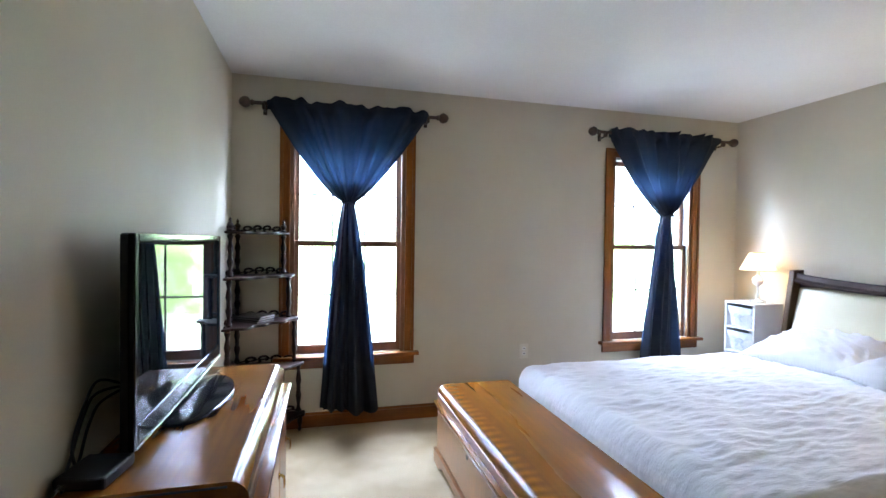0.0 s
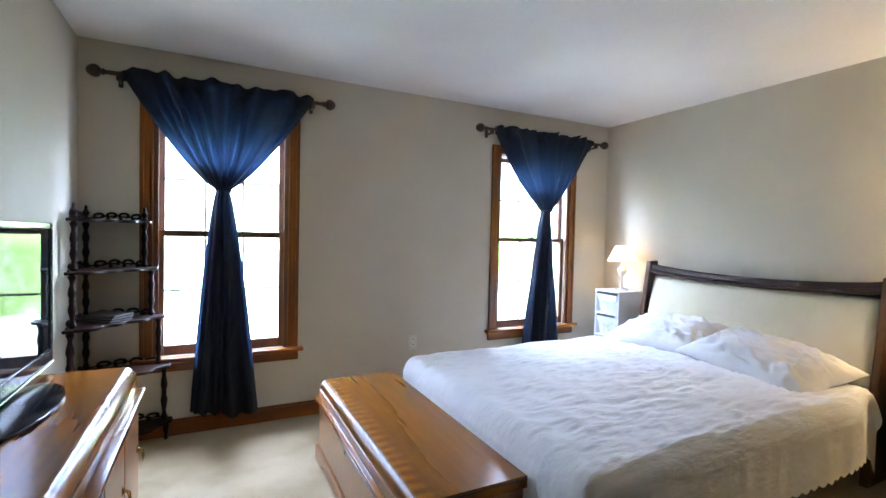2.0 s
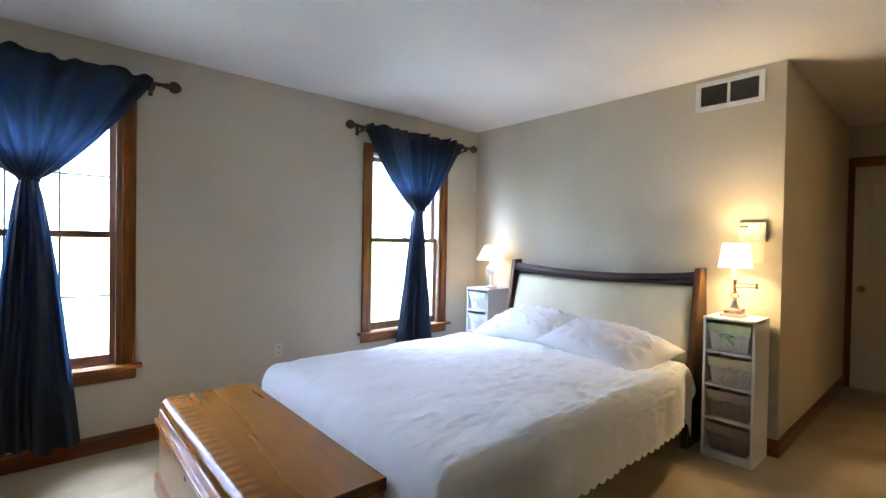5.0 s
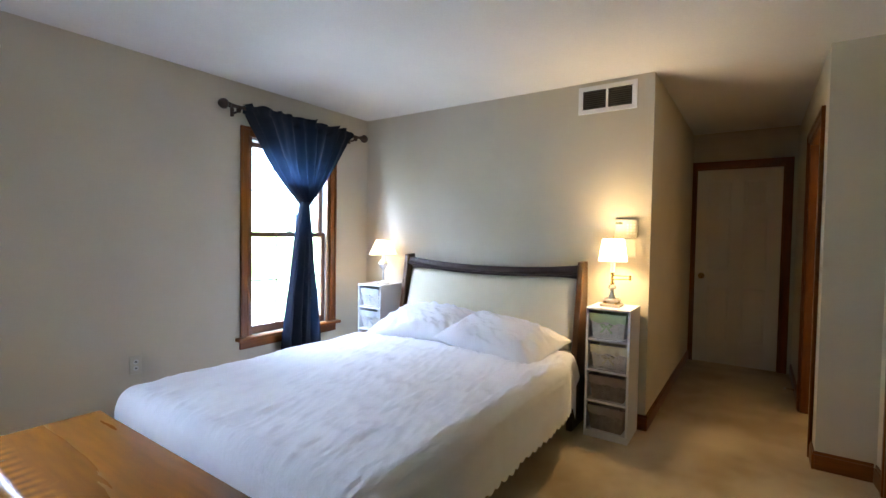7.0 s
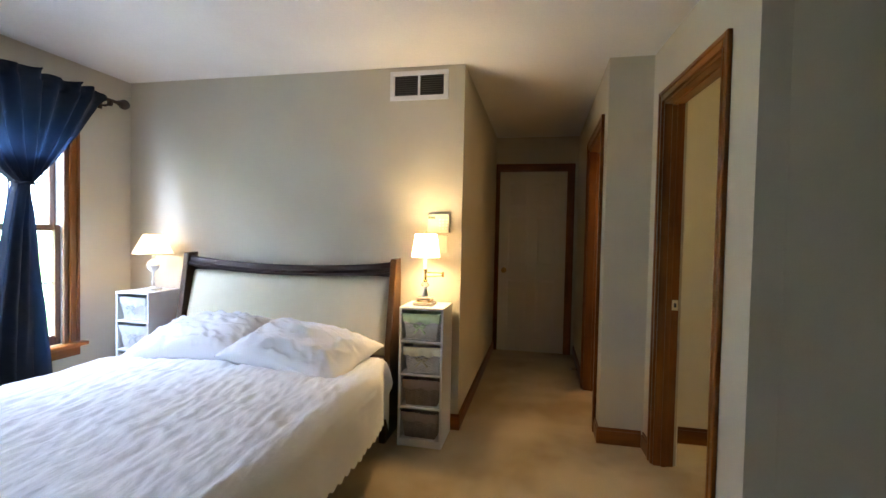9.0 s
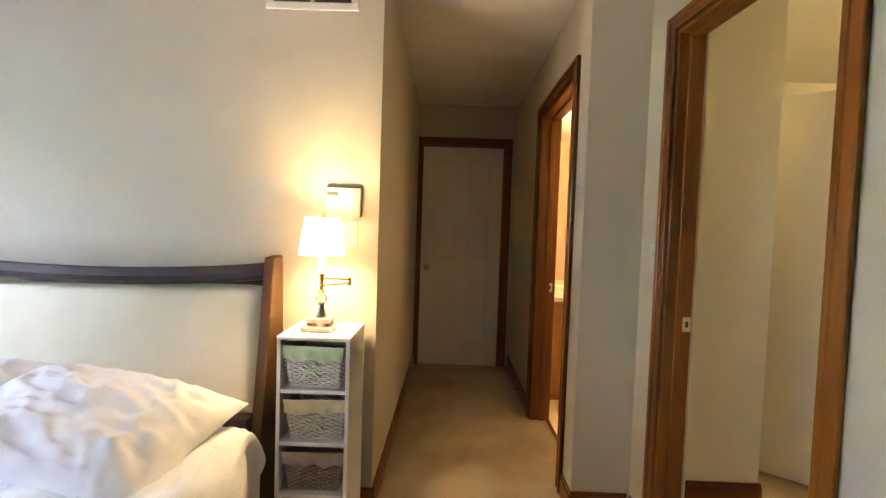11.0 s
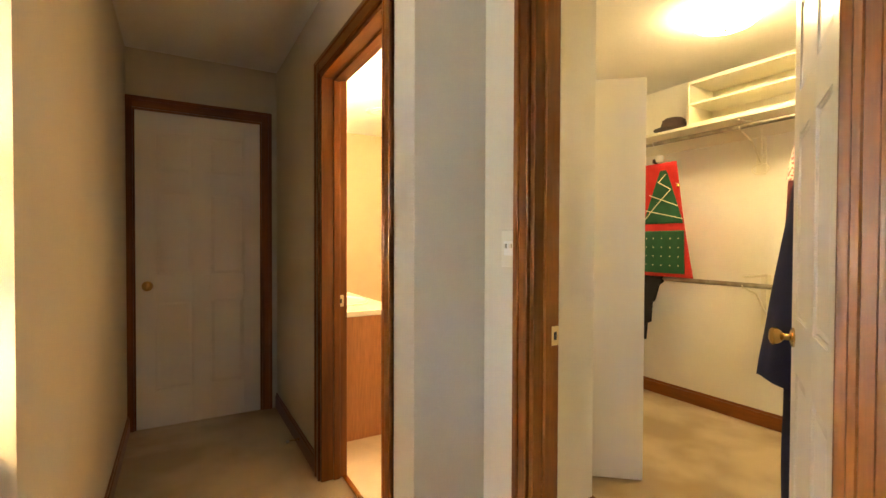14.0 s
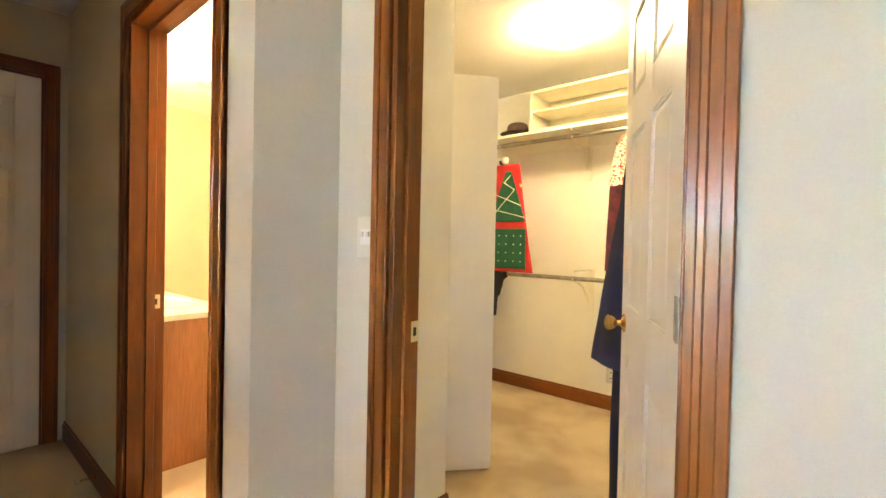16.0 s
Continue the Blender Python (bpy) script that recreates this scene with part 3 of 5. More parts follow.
for x in (1.8, 3.6):
    for y in (1.45, 2.5):
        part("leg", box(x - 0.025, x + 0.025, y - 0.025, y + 0.025, 0, 0.15, 0.004), M_ESPRESSO, bed)
# headboard: side panels that lean back, a curved rail, an upholstered panel
HY0, HY1 = 1.265, 2.86
for y0, y1 in ((HY0, HY0 + 0.042), (HY1 - 0.042, HY1)):
    part("headboard_post", extrude_outline([(3.765, 0), (4.055, 0), (4.055, 0.735), (4.03, 1.137), (3.935, 1.132), (3.885, 0.8), (3.835, 0.5)], y1 - y0, "Y", 0.004, m=pose(0, y0, 0)), M_POST, bed)


def rail(u, v):
    y = HY0 + 0.042 + (HY1 - HY0 - 0.084) * u
    dip = 0.045 * math.sin(math.pi * u) ** 0.7
    a = math.tau * v
    top = 1.112 - dip
    return (3.955 + 0.028 * math.cos(a) + 0.02 * (math.sin(a) > 0), y, (top - 0.034) + 0.034 * max(-1, min(1, 1.6 * math.sin(a))))


part("top_rail", grid(rail, 40, 20), M_ESPRESSO, bed, smooth=True)


def pad(u, v):
    y0, y1 = HY0 + 0.046, HY1 - 0.046
    z = 0.505 + 0.512 * v
    edge = min(u, 1 - u) * (y1 - y0)
    ez = min(v, 1 - v) * 0.515
    puff = 0.034 * (1 - math.exp(-edge / 0.02)) * (1 - math.exp(-ez / 0.02)) + 0.004 * noise.noise((u * 6, v * 3, 5))
    return (3.853 + 0.105 * v ** 1.2 - puff + 0.03, y0 + (y1 - y0) * u, z)


part("headboard_pad", grid(pad, 80, 40), M_CREAM, bed, "cream upholstered headboard panel", smooth=True)
part("headboard_back", extrude_outline([(3.90, 0.3), (3.95, 0.3), (4.02, 1.05), (3.985, 1.05), (3.915, 0.55)], HY1 - HY0 - 0.1, "Y", m=pose(0, HY0 + 0.05, 0)), M_ESPRESSO, bed)
part("lower_rail", box(3.80, 3.86, HY0 + 0.043, HY1 - 0.043, 0.12, 0.52, 0.004), M_ESPRESSO, bed)


def pillow(name, m, lx, ly, h, seed):
    def side(sign):
        def f(u, v):
            a, b = 2 * u - 1, 2 * v - 1
            t = (1 - abs(a) ** 2.6) * (1 - abs(b) ** 2.6)
            pinch = 1 - 0.085 * (1 - abs(a)) * abs(b) ** 3 - 0.05
            pin2 = 1 - 0.085 * (1 - abs(b)) * abs(a) ** 3 - 0.05
            z = sign * h / 2 * max(t, 0) ** 0.56
            wr = noise.noise((a * 2.6 + seed, b * 1.7, seed)) * 0.02 + noise.noise((a * 3 + b * 5 + seed, b * 3 - a * 6, 2 * seed)) * 0.017 + noise.noise((a * 11, b * 6 + seed, seed)) * 0.009 + 0.016 * (0.35 - abs(noise.noise((a * 2.2 + b * 1.5, b * 5.5 - a * 3 + seed, seed * 3)))) * (1 + abs(b))
            return (a * lx / 2 * pin2, b * ly / 2 * pinch, z * (0.72 if sign < 0 else 1) + wr * min(1, 1.6 * max(t, 0)) * (sign > 0))
        return f
    bm = grid(side(1), 56, 72)
    low = grid(side(-1), 28, 36)
    join(bm, low)
    bmesh.ops.remove_doubles(bm, verts=bm.verts[:], dist=0.0008)
    ob = part(name, bm, M_PILLOW, smooth=True, m=m)
    ob.data.set_sharp_from_angle(angle=3.1)
    return tagged(ob, "plump white cotton pillow lying against the headboard", "pillow", "bed pillows")


pillow("pillow", pose(3.46, 2.28, 0.655, -2, -13, 5), 0.54, 0.74, 0.215, 1.7)
pillow("pillow", pose(3.43, 1.635, 0.635, 7, -11, -7), 0.56, 0.78, 0.225, 4.2)

# ---- waterfall chest and dresser ----
M_HONEY = wood("honey_burl_veneer", (0.105, 0.034, 0.003), (0.170, 0.060, 0.0055), "Y", 0.2, 0.15, 3.2)
M_RIPPLE = wood("figured_chest_veneer", (0.105, 0.034, 0.003), (0.170, 0.060, 0.0055), "Y", 0.26, 0.1, 3.2, ripple=0.55, band=(1.285, 1.23, 1.19, 1.215))
for _m in (M_HONEY, M_RIPPLE):
    _m.node_tree.nodes["Principled BSDF"].inputs["Specular IOR Level"].default_value = 0.22
M_FRONT = wood("walnut_front", (0.15, 0.062, 0.02), (0.26, 0.115, 0.04), "Z", 0.3, 0.45, 6)


def waterfall_top(name, parent, x_back, x_front, y0, y1, z, t, r, material):
    """A top whose front edge rolls over; x_front is the side that rolls."""
    s = 1 if x_front > x_back else -1
    pts = [(x_back, z - t), (x_back, z - 0.003), (x_back + s * 0.003, z)]
    for k in range(11):
        a = math.pi / 2 * k / 10
        pts.append((x_front - s * r + s * r * math.sin(a), z - r + r * math.cos(a)))
    pts += [(x_front, z - r - 0.03), (x_front - s * 0.02, z - r - 0.03), (x_front - s * 0.02, z - t)]
    part(name, extrude_outline(pts, y1 - y0, "Y", m=pose(0, y0, 0)), material, parent, "glossy veneered top with a rounded figured edge", smooth=True)
    for y in (y0 - 0.0022, y1 - 0.0008):
        part("edge_line", box(min(x_back, x_front - s * r), max(x_back, x_front - s * r), y, y + 0.003, z - 0.014, z - 0.009), M_DARK, parent)


chest = thing("blanket_chest", "honey-coloured wooden waterfall chest at the foot of the bed", "chest", pose(0, 0, 0))
CY0, CY1 = 1.45, 2.815
waterfall_top("lid", chest, 1.625, 1.17, CY0, CY1, 0.455, 0.045, 0.045, M_RIPPLE)
bm = box(1.142, 1.19, CY0 - 0.004, CY1 + 0.004, 0.347, 0.364, 0.006, 2)
box(1.152, 1.19, CY0, CY1, 0.327, 0.346, 0.006, 2, bm=bm)
part("moulding", bm, M_HONEY, chest, smooth=True)
part("body", box(1.165, 1.62, CY0 + 0.012, CY1 - 0.012, 0.06, 0.4095, 0.004), M_FRONT, chest)
part("front_panel", box(1.157, 1.166, CY0 + 0.06, CY1 - 0.06, 0.10, 0.32, 0.004), M_FRONT, chest)
part("plinth", extrude_outline([(CY0 + 0.004, 0), (CY0 + 0.14, 0), (CY0 + 0.19, 0.035), (CY1 - 0.19, 0.035), (CY1 - 0.14, 0), (CY1 - 0.004, 0), (CY1 - 0.004, 0.085), (CY0 + 0.004, 0.085)], 0.02, "X", 0.003, m=pose(1.146, 0, 0)), M_FRONT, chest)
part("back_foot", box(1.58, 1.62, CY0 + 0.02, CY1 - 0.02, 0, 0.06), M_FRONT, chest)
bm = lathe([(0.011, 0), (0.011, 0.003), (0.004, 0.0032)], 14, m=pose(1.157, 2.2, 0.30, 0, -90, 0))
part("keyhole", bm, M_DARK, chest, "dark round keyhole")

dresser = thing("dresser", "honey-coloured waterfall dresser with a rounded glossy front edge", "dresser", pose(0, 0, 0))
DY0, DY1, DZ = 1.335, 2.40, 0.74
waterfall_top("top", dresser, -0.085, 0.325, DY0, DY1, DZ, 0.05, 0.05, M_HONEY)
bm = box(0.29, 0.357, DY0 - 0.004, DY1 + 0.004, 0.628, 0.648, 0.007, 2)
box(0.29, 0.345, DY0, DY1, 0.604, 0.6275, 0.006, 2, bm=bm)
part("moulding", bm, M_HONEY, dresser, smooth=True)
part("body", box(-0.085, 0.32, DY0 + 0.012, DY1 - 0.012, 0.09, 0.689, 0.004), M_FRONT, dresser)
for k in range(3):
    w = (DY1 - DY0 - 0.06) / 3
    y0 = DY0 + 0.03 + k * w
    d = part("door", box(0.32, 0.336, y0 + 0.006, y0 + w - 0.006, 0.12, 0.595, 0.004), M_FRONT, dresser)
    ym = y0 + w - 0.05
    bm = lathe([(0.013, 0), (0.015, 0.003), (0.006, 0.006), (0.005, 0.014)], 12, m=pose(0.336, ym, 0.42, 0, 90, 0))
    tube([(0.349, ym, 0.42), (0.356, ym - 0.012, 0.41), (0.358, ym - 0.012, 0.385), (0.356, ym, 0.372), (0.358, ym + 0.012, 0.385), (0.356, ym + 0.012, 0.41), (0.349, ym, 0.42)], 0.003, 6, bm=bm)
    part("pull", bm, M_BRASS, d, "brass drop pull")
for y in (DY0 + 0.05, DY1 - 0.05):
    for x in (-0.06, 0.27):
        part("foot", box(x - 0.02, x + 0.03, y - 0.035, y + 0.035, 0, 0.09, 0.006), M_FRONT, dresser)

# ---- television ----
M_GLOSSBLACK = mat("piano_black_plastic", (0.006, 0.006, 0.007), (0.007, 0.007, 0.008), 0.12, 2, detail=1)
M_GLOSSBLACK.node_tree.nodes["Principled BSDF"].inputs["IOR"].default_value = 1.2
M_SCREEN = mat("glossy_screen", (0.006, 0.007, 0.008), (0.006, 0.007, 0.008), 0.06, 3)
M_SCREEN.node_tree.nodes["Principled BSDF"].inputs["Specular IOR Level"].default_value = 0.06
_b = M_SCREEN.node_tree.nodes["Principled BSDF"]
M_SCREEN.node_tree.links.remove(_b.inputs["Roughness"].links[0])
_b.inputs["Roughness"].default_value = 0.015
M_MATBLACK = mat("black_plastic", (0.012, 0.012, 0.013), (0.018, 0.018, 0.02), 0.45, 12, bump=0.1, bump_scale=200)
M_MATBLACK.node_tree.nodes["Principled BSDF"].inputs["Specular IOR Level"].default_value = 0.25
M_SILVER = mat("silver_trim_plastic", (0.45, 0.46, 0.47), (0.4, 0.4, 0.42), 0.25, 9, metal=0.8)
tv = thing("television", "black flat-screen television with a glossy screen on the dresser", "television", pose(0.03, 0, 0))
TY0, TY1, TZ0, TZ1 = 1.48, 2.485, 0.768, 1.328
part("casing", box(-0.034, -0.012, TY0, TY1, TZ0, TZ1, 0.008, 3), M_MATBLACK, tv, smooth=True)
part("back_bulge", box(-0.07, -0.033, TY0 + 0.3, TY1 - 0.15, TZ0 + 0.06, TZ1 - 0.12, 0.008, 2), M_MATBLACK, tv, smooth=True)
part("screen", box(-0.0125, -0.003, TY0 + 0.028, TY1 - 0.028, TZ0 + 0.062, TZ1 - 0.026, 0.001), M_SCREEN, tv, "dark glossy screen")
bm = box(-0.014, 0.002, TY0, TY0 + 0.027, TZ0, TZ1, 0.003)
box(-0.014, 0.002, TY1 - 0.027, TY1, TZ0, TZ1, 0.003, bm=bm)
box(-0.0138, 0.0018, TY0 + 0.0275, TY1 - 0.0275, TZ1 - 0.025, TZ1, 0.003, bm=bm)
box(-0.0138, 0.0018, TY0 + 0.0275, TY1 - 0.0275, TZ0, TZ0 + 0.061, 0.003, bm=bm)
part("bezel", bm, M_GLOSSBLACK, tv)
part("trim_strip", tube([(0.003, TY0 + 0.01, TZ0 + 0.006), (0.006, (TY0 + TY1) / 2, TZ0 + 0.004), (0.003, TY1 - 0.01, TZ0 + 0.006)], 0.004, 8), M_SILVER, tv, "thin silver trim strip", smooth=True)
part("neck", box(-0.055, -0.015, 1.85, 2.08, DZ + 0.012, TZ0 + 0.02, 0.006, 2), M_GLOSSBLACK, tv)
bm = lathe([(0.97, 0), (1.0, 0.006), (0.99, 0.012), (0.9, 0.017), (0.0001, 0.022)], 40)
bmesh.ops.transform(bm, matrix=Matrix.Translation((0.03, 1.965, DZ + 0.0005)) @ Matrix.Diagonal((0.115, 0.27, 1, 1)), verts=bm.verts[:])
part("foot", bm, M_GLOSSBLACK, tv, "oval glossy stand foot", smooth=True)

rnd = random.Random(5)
for k, (ya, zt) in enumerate(((1.50, 0.90), (1.49, 0.87), (1.52, 0.84))):
    pts = [(-0.07, 1.75 + 0.03 * k, 0.86), (-0.088, ya + 0.09, zt + 0.03), (-0.084, ya, zt), (-0.09, ya - 0.05, zt - 0.09), (-0.078, ya - 0.06 - 0.05 * k, 0.757), (-0.078, 1.41, 0.7465), (-0.07, 1.36, 0.7455)]
    smooth_pts = []
    for i in range(len(pts) - 1):
        p0, p1, p2, p3 = (Vector(pts[max(0, min(len(pts) - 1, i + d))]) for d in (-1, 0, 1, 2))
        for j in range(6):
            t = j / 6
            smooth_pts.append(0.5 * ((2 * p1) + (p2 - p0) * t + (2 * p0 - 5 * p1 + 4 * p2 - p3) * t * t + (3 * p1 - p0 - 3 * p2 + p3) * t ** 3))
    smooth_pts.append(Vector(pts[-1]))
    tagged(part("power_cable", tube(smooth_pts, 0.0036, 6), M_MATBLACK, smooth=True), "black cable looped behind the television", "cable", "television cables")
cb = thing("cable_box", "small black box lying on the dresser beside the television", "cable box", pose(-0.03, 1.425, DZ, 0, 0, -8))
part("case", box(-0.055, 0.055, -0.065, 0.065, 0.002, 0.032, 0.006, 2), M_MATBLACK, cb)
part("plug", lathe([(0.005, 0), (0.005, 0.02), (0.003, 0.022)], 10, m=pose(-0.03, -0.065, 0.016, 90, 0, 0)), M_SILVER, cb, "silver plug at the end of the box")

# ---- corner etagere ----
M_MAHOG = wood("dark_mahogany", (0.008, 0.003, 0.002), (0.018, 0.006, 0.004), "Z", 0.45, 0.0, 9)
M_MAHOG.node_tree.nodes["Principled BSDF"].inputs["Specular IOR Level"].default_value = 0.14
eta = thing("corner_shelf", "dark turned-wood corner shelf with five tiers and fretwork", "shelf", pose(-0.075, 3.465, 0))
TIERS = [(0.115, 0.455), (0.465, 0.445), (0.77, 0.415), (1.065, 0.375), (1.345, 0.34)]


def tier_outline(L):
    pts = [(0, 0), (L, 0), (L + 0.006, -0.012), (L, -0.05)]
    for k in range(1, 24):
        a = math.pi / 2 * k / 24
        r = 1 - 0.22 * math.sin(2 * a) ** 2 + 0.035 * math.sin(a * 16)
        pts.append((L * 0.95 * math.cos(a) * r + 0.02, -L * 0.95 * math.sin(a) * r - 0.02))
    pts += [(0.05, -L), (0.012, -L - 0.006), (0, -L)]
    return pts


for i, (z, L) in enumerate(TIERS):
    sh = part("shelf", extrude_outline(tier_outline(L), 0.016, "Z", 0.003, m=pose(0, 0, z)), M_MAHOG, eta)
    for nx, ny in ((1, 0), (0, -1)):
        g = bmesh.new()
        n = 4
        for k in range(n):
            c = L * (0.16 + 0.72 * (k + 0.5) / n)
            w, h = L * 0.085, 0.03 + 0.012 * math.sin(math.pi * (k + 0.5) / n)
            curl = [(c - w + 0.00, 0.018)]
            for j in range(15):
                a = -2.6 + 5.4 * j / 14
                rr = 1 - 0.45 * j / 14
                curl.append((c + w * rr * math.sin(a), 0.022 + h * 0.5 * (1 + rr * math.cos(a)) * 0.95))
            tube([(p * nx + 0.01 * abs(ny), p * ny - 0.01 * abs(nx), z + q) for p, q in curl], 0.0075, 6, bm=g)
        tube([((0.03 + (L - 0.06) * k / 20) * nx + 0.012 * abs(ny), (0.03 + (L - 0.06) * k / 20) * ny - 0.012 * abs(nx), z + 0.02 + 0.016 * math.sin(math.pi * k / 20) ** 2 + 0.006 * abs(math.sin(math.pi * k / 4))) for k in range(21)], 0.005, 6, bm=g)
        part("gallery", g, M_MAHOG, eta, "pierced scrollwork gallery", smooth=True)
    nxt = TIERS[i + 1] if i + 1 < len(TIERS) else None
    spots = [(0.022, -0.022)]
    Lp = nxt[1] if nxt else L
    spots += [(Lp - 0.03, -0.028), (0.028, -Lp + 0.03)]
    for px, py in spots:
        if nxt:
            h = nxt[0] - z - 0.016
            pr = [(0.008, 0), (0.016, 0.012), (0.010, 0.03), (0.0075, 0.05), (0.013, h * 0.30), (0.0145, h * 0.36), (0.009, h * 0.46), (0.012, h * 0.5), (0.009, h * 0.54), (0.0145, h * 0.64), (0.013, h * 0.70), (0.0075, h - 0.05), (0.010, h - 0.03), (0.015, h - 0.012), (0.008, h)]
        else:
            pr = [(0.008, 0), (0.015, 0.008), (0.008, 0.018), (0.013, 0.03), (0.0145, 0.04), (0.008, 0.052), (0.005, 0.062), (0.0075, 0.07), (0.001, 0.086)]
        part("spindle" if nxt else "finial", lathe([(1.3 * q, w) for q, w in pr], 12, m=pose(px, py, z + 0.016)), M_MAHOG, eta, smooth=True)
        if i == 0:
            lp = L
            qx, qy = (0.022, -0.022) if (px, py) == spots[0] else ((lp - 0.03, -0.028) if px > 0.1 else (0.028, -lp + 0.03))
            part("foot", lathe([(0.009, 0), (0.013, 0.012), (0.009, 0.03), (0.016, 0.06), (0.018, 0.085), (0.012, 0.105), (0.016, 0.115)], 12, m=pose(qx, qy, 0)), M_MAHOG, eta, smooth=True)
M_COVER = mat("dark_magazine_cover", (0.03, 0.03, 0.035), (0.06, 0.05, 0.05), 0.25, 9, coat=0.3)
M_PAPER = mat("paper_edges", (0.22, 0.21, 0.19), (0.12, 0.11, 0.10), 0.8, 4, stretch=(1, 1, 60))
for k in range(3):
    bk = thing("magazine", "dark-covered magazine in a pile on the corner shelf", "magazine", pose(0.07, 3.33, 0.786 + 0.0135 * k, 0, 0, -42 + 5 * k), "magazines on the corner shelf")
    part("pages", box(-0.10, 0.10, -0.068, 0.068, 0.0015, 0.0115), M_PAPER, bk)
    bm = box(-0.104, 0.104, -0.071, 0.071, 0, 0.0015)
    box(-0.104, 0.104, -0.071, 0.071, 0.0115, 0.013, bm=bm)
    part("cover", bm, M_COVER, bk)

# ---- bedside towers, baskets and lamps ----
M_WICKER = mat("white_wicker", (0.82, 0.81, 0.79), (0.72, 0.71, 0.69), 0.6, 30, bump=0.3, bump_scale=150)
M_TAUPE = mat("taupe_wicker", (0.40, 0.33, 0.29), (0.30, 0.25, 0.215), 0.65, 30, bump=0.3, bump_scale=150)
M_GREENCLOTH = mat("pale_green_liner", (0.58, 0.72, 0.47), (0.50, 0.63, 0.40), 0.85, 14, bump=0.3, bump_scale=200)
M_CREAMCLOTH = mat("cream_liner", (0.74, 0.71, 0.54), (0.65, 0.62, 0.46), 0.85, 14, bump=0.3, bump_scale=200)
M_TAUPECLOTH = mat("taupe_liner", (0.42, 0.335, 0.30), (0.36, 0.285, 0.25), 0.85, 14, bump=0.3, bump_scale=200)
M_BLUECLOTH = mat("white_liner", (0.68, 0.70, 0.74), (0.6, 0.62, 0.66), 0.85, 14, bump=0.3, bump_scale=200)
TX0, TX1, TW = 3.775, 4.062, 0.275


def tower(y0):
    t = thing("cubby_tower", "narrow white four-cubby bedside tower with baskets", "bedside table", pose(0, y0, 0), "bedside towers")
    h, p = 0.852, 0.015
    for a in (0, TW - p):
        part("side_panel", box(TX0, TX1, a, a + p, 0, h - p, 0.0015), M_WHITE, t)
    part("top_panel", box(TX0 - 0.002, TX1, -0.001, TW + 0.001, h - p, h, 0.002), M_WHITE, t)
    part("back_panel", box(TX1 - 0.006, TX1 - 0.001, p, TW - p, 0.03, h - p), M_WHITE, t)
    for k in range(4):
        z = 0.03 + (h - p - 0.03) * k / 4
        part("shelf_board", box(TX0 + 0.002, TX1 - 0.007, p, TW - p, z - (0 if k else 0.012), z + p, 0.001), M_WHITE, t)
    part("kick_board", box(TX0 + 0.004, TX0 + 0.016, p, TW - p, 0, 0.018), M_WHITE, t)
    return t


def basket(label, wick, cloth, m, bow):
    b = thing("basket", label, "basket", m, "bedside baskets")
    w0, d0, w1, d1, h = 0.188, 0.19, 0.224, 0.235, 0.156

    def rim(s, k, out=0.0):
        w, d = (w0 + (w1 - w0) * k) / 2 + out, (d0 + (d1 - d0) * k) / 2 + out
        p = (s % 1) * 4
        e, f = int(p), p - int(p)
        c = [(-d, -w), (-d, w), (d, w), (d, -w)]
        a, q = c[e], c[(e + 1) % 4]
        x, y = a[0] + (q[0] - a[0]) * f, a[1] + (q[1] - a[1]) * f
        return x, y

    weave = bmesh.new()
    rows, stakes = 20, 44
    for j in range(rows):
        k = (j + 0.5) / rows
        pts = []
        for i in range(stakes * 2 + 1):
            s = i / (stakes * 2)
            x, y = rim(s, k, 0.0024 * (1 if (i // 2 + j) % 2 else -1))
            pts.append((x, y, 0.004 + h * k))
        tube(pts, 0.0036, 5, bm=weave)
    body = part("weave", weave, wick, b)
    st = bmesh.new()
    for i in range(stakes):
        tube([(*rim((i + 0.5) / stakes, k), 0.002 + h * k) for k in (0, 0.5, 1)], 0.0022, 5, bm=st)
    box(-d0 / 2, d0 / 2, -w0 / 2, w0 / 2, 0, 0.005, bm=st)
    part("stake_frame", st, wick, b)

    def flap(u, v):
        k = 1.03 - 0.37 * v
        x, y = rim(u, k, 0.0085 + 0.003 * math.sin(u * 97) * v + 0.002 * math.sin(u * 41 + 3 * v))
        return (x, y, 0.004 + h * k + 0.006 * math.sin(u * 60) * (v > 0.9))

    lin = grid(flap, 120, 8)

    def inner(u, v):
        x, y = rim(u, 1.03 - 0.3 * v, 0.008 - 0.016 * min(v * 3, 1))
        return (x, y, 0.004 + h * (1.03 - 0.3 * v) + 0.004 * math.sin(math.pi * min(v * 3, 1)))

    grid(inner, 120, 6, bm=lin)
    part("liner", lin, cloth, b, "folded-over cloth liner", smooth=True)
    if bow:
        bw = bmesh.new()
        x = -d1 / 2 - 0.012
        for s in (1, -1):
            tube([(x, 0, 0.085), (x - 0.008, s * 0.02, 0.10), (x - 0.006, s * 0.036, 0.095), (x - 0.008, s * 0.022, 0.08), (x, 0, 0.085)], [0.003, 0.006, 0.007, 0.006, 0.003], 6, bm=bw)
            tube([(x, 0, 0.085), (x - 0.004, s * 0.018, 0.065), (x + 0.002, s * 0.034, 0.045)], [0.003, 0.005, 0.006], 6, bm=bw)
        lathe([(0.001, -0.007), (0.007, 0), (0.001, 0.007)], 8, bm=bw, m=pose(x - 0.004, 0, 0.085))
        part("bow", bw, cloth, b, smooth=True)
    return b


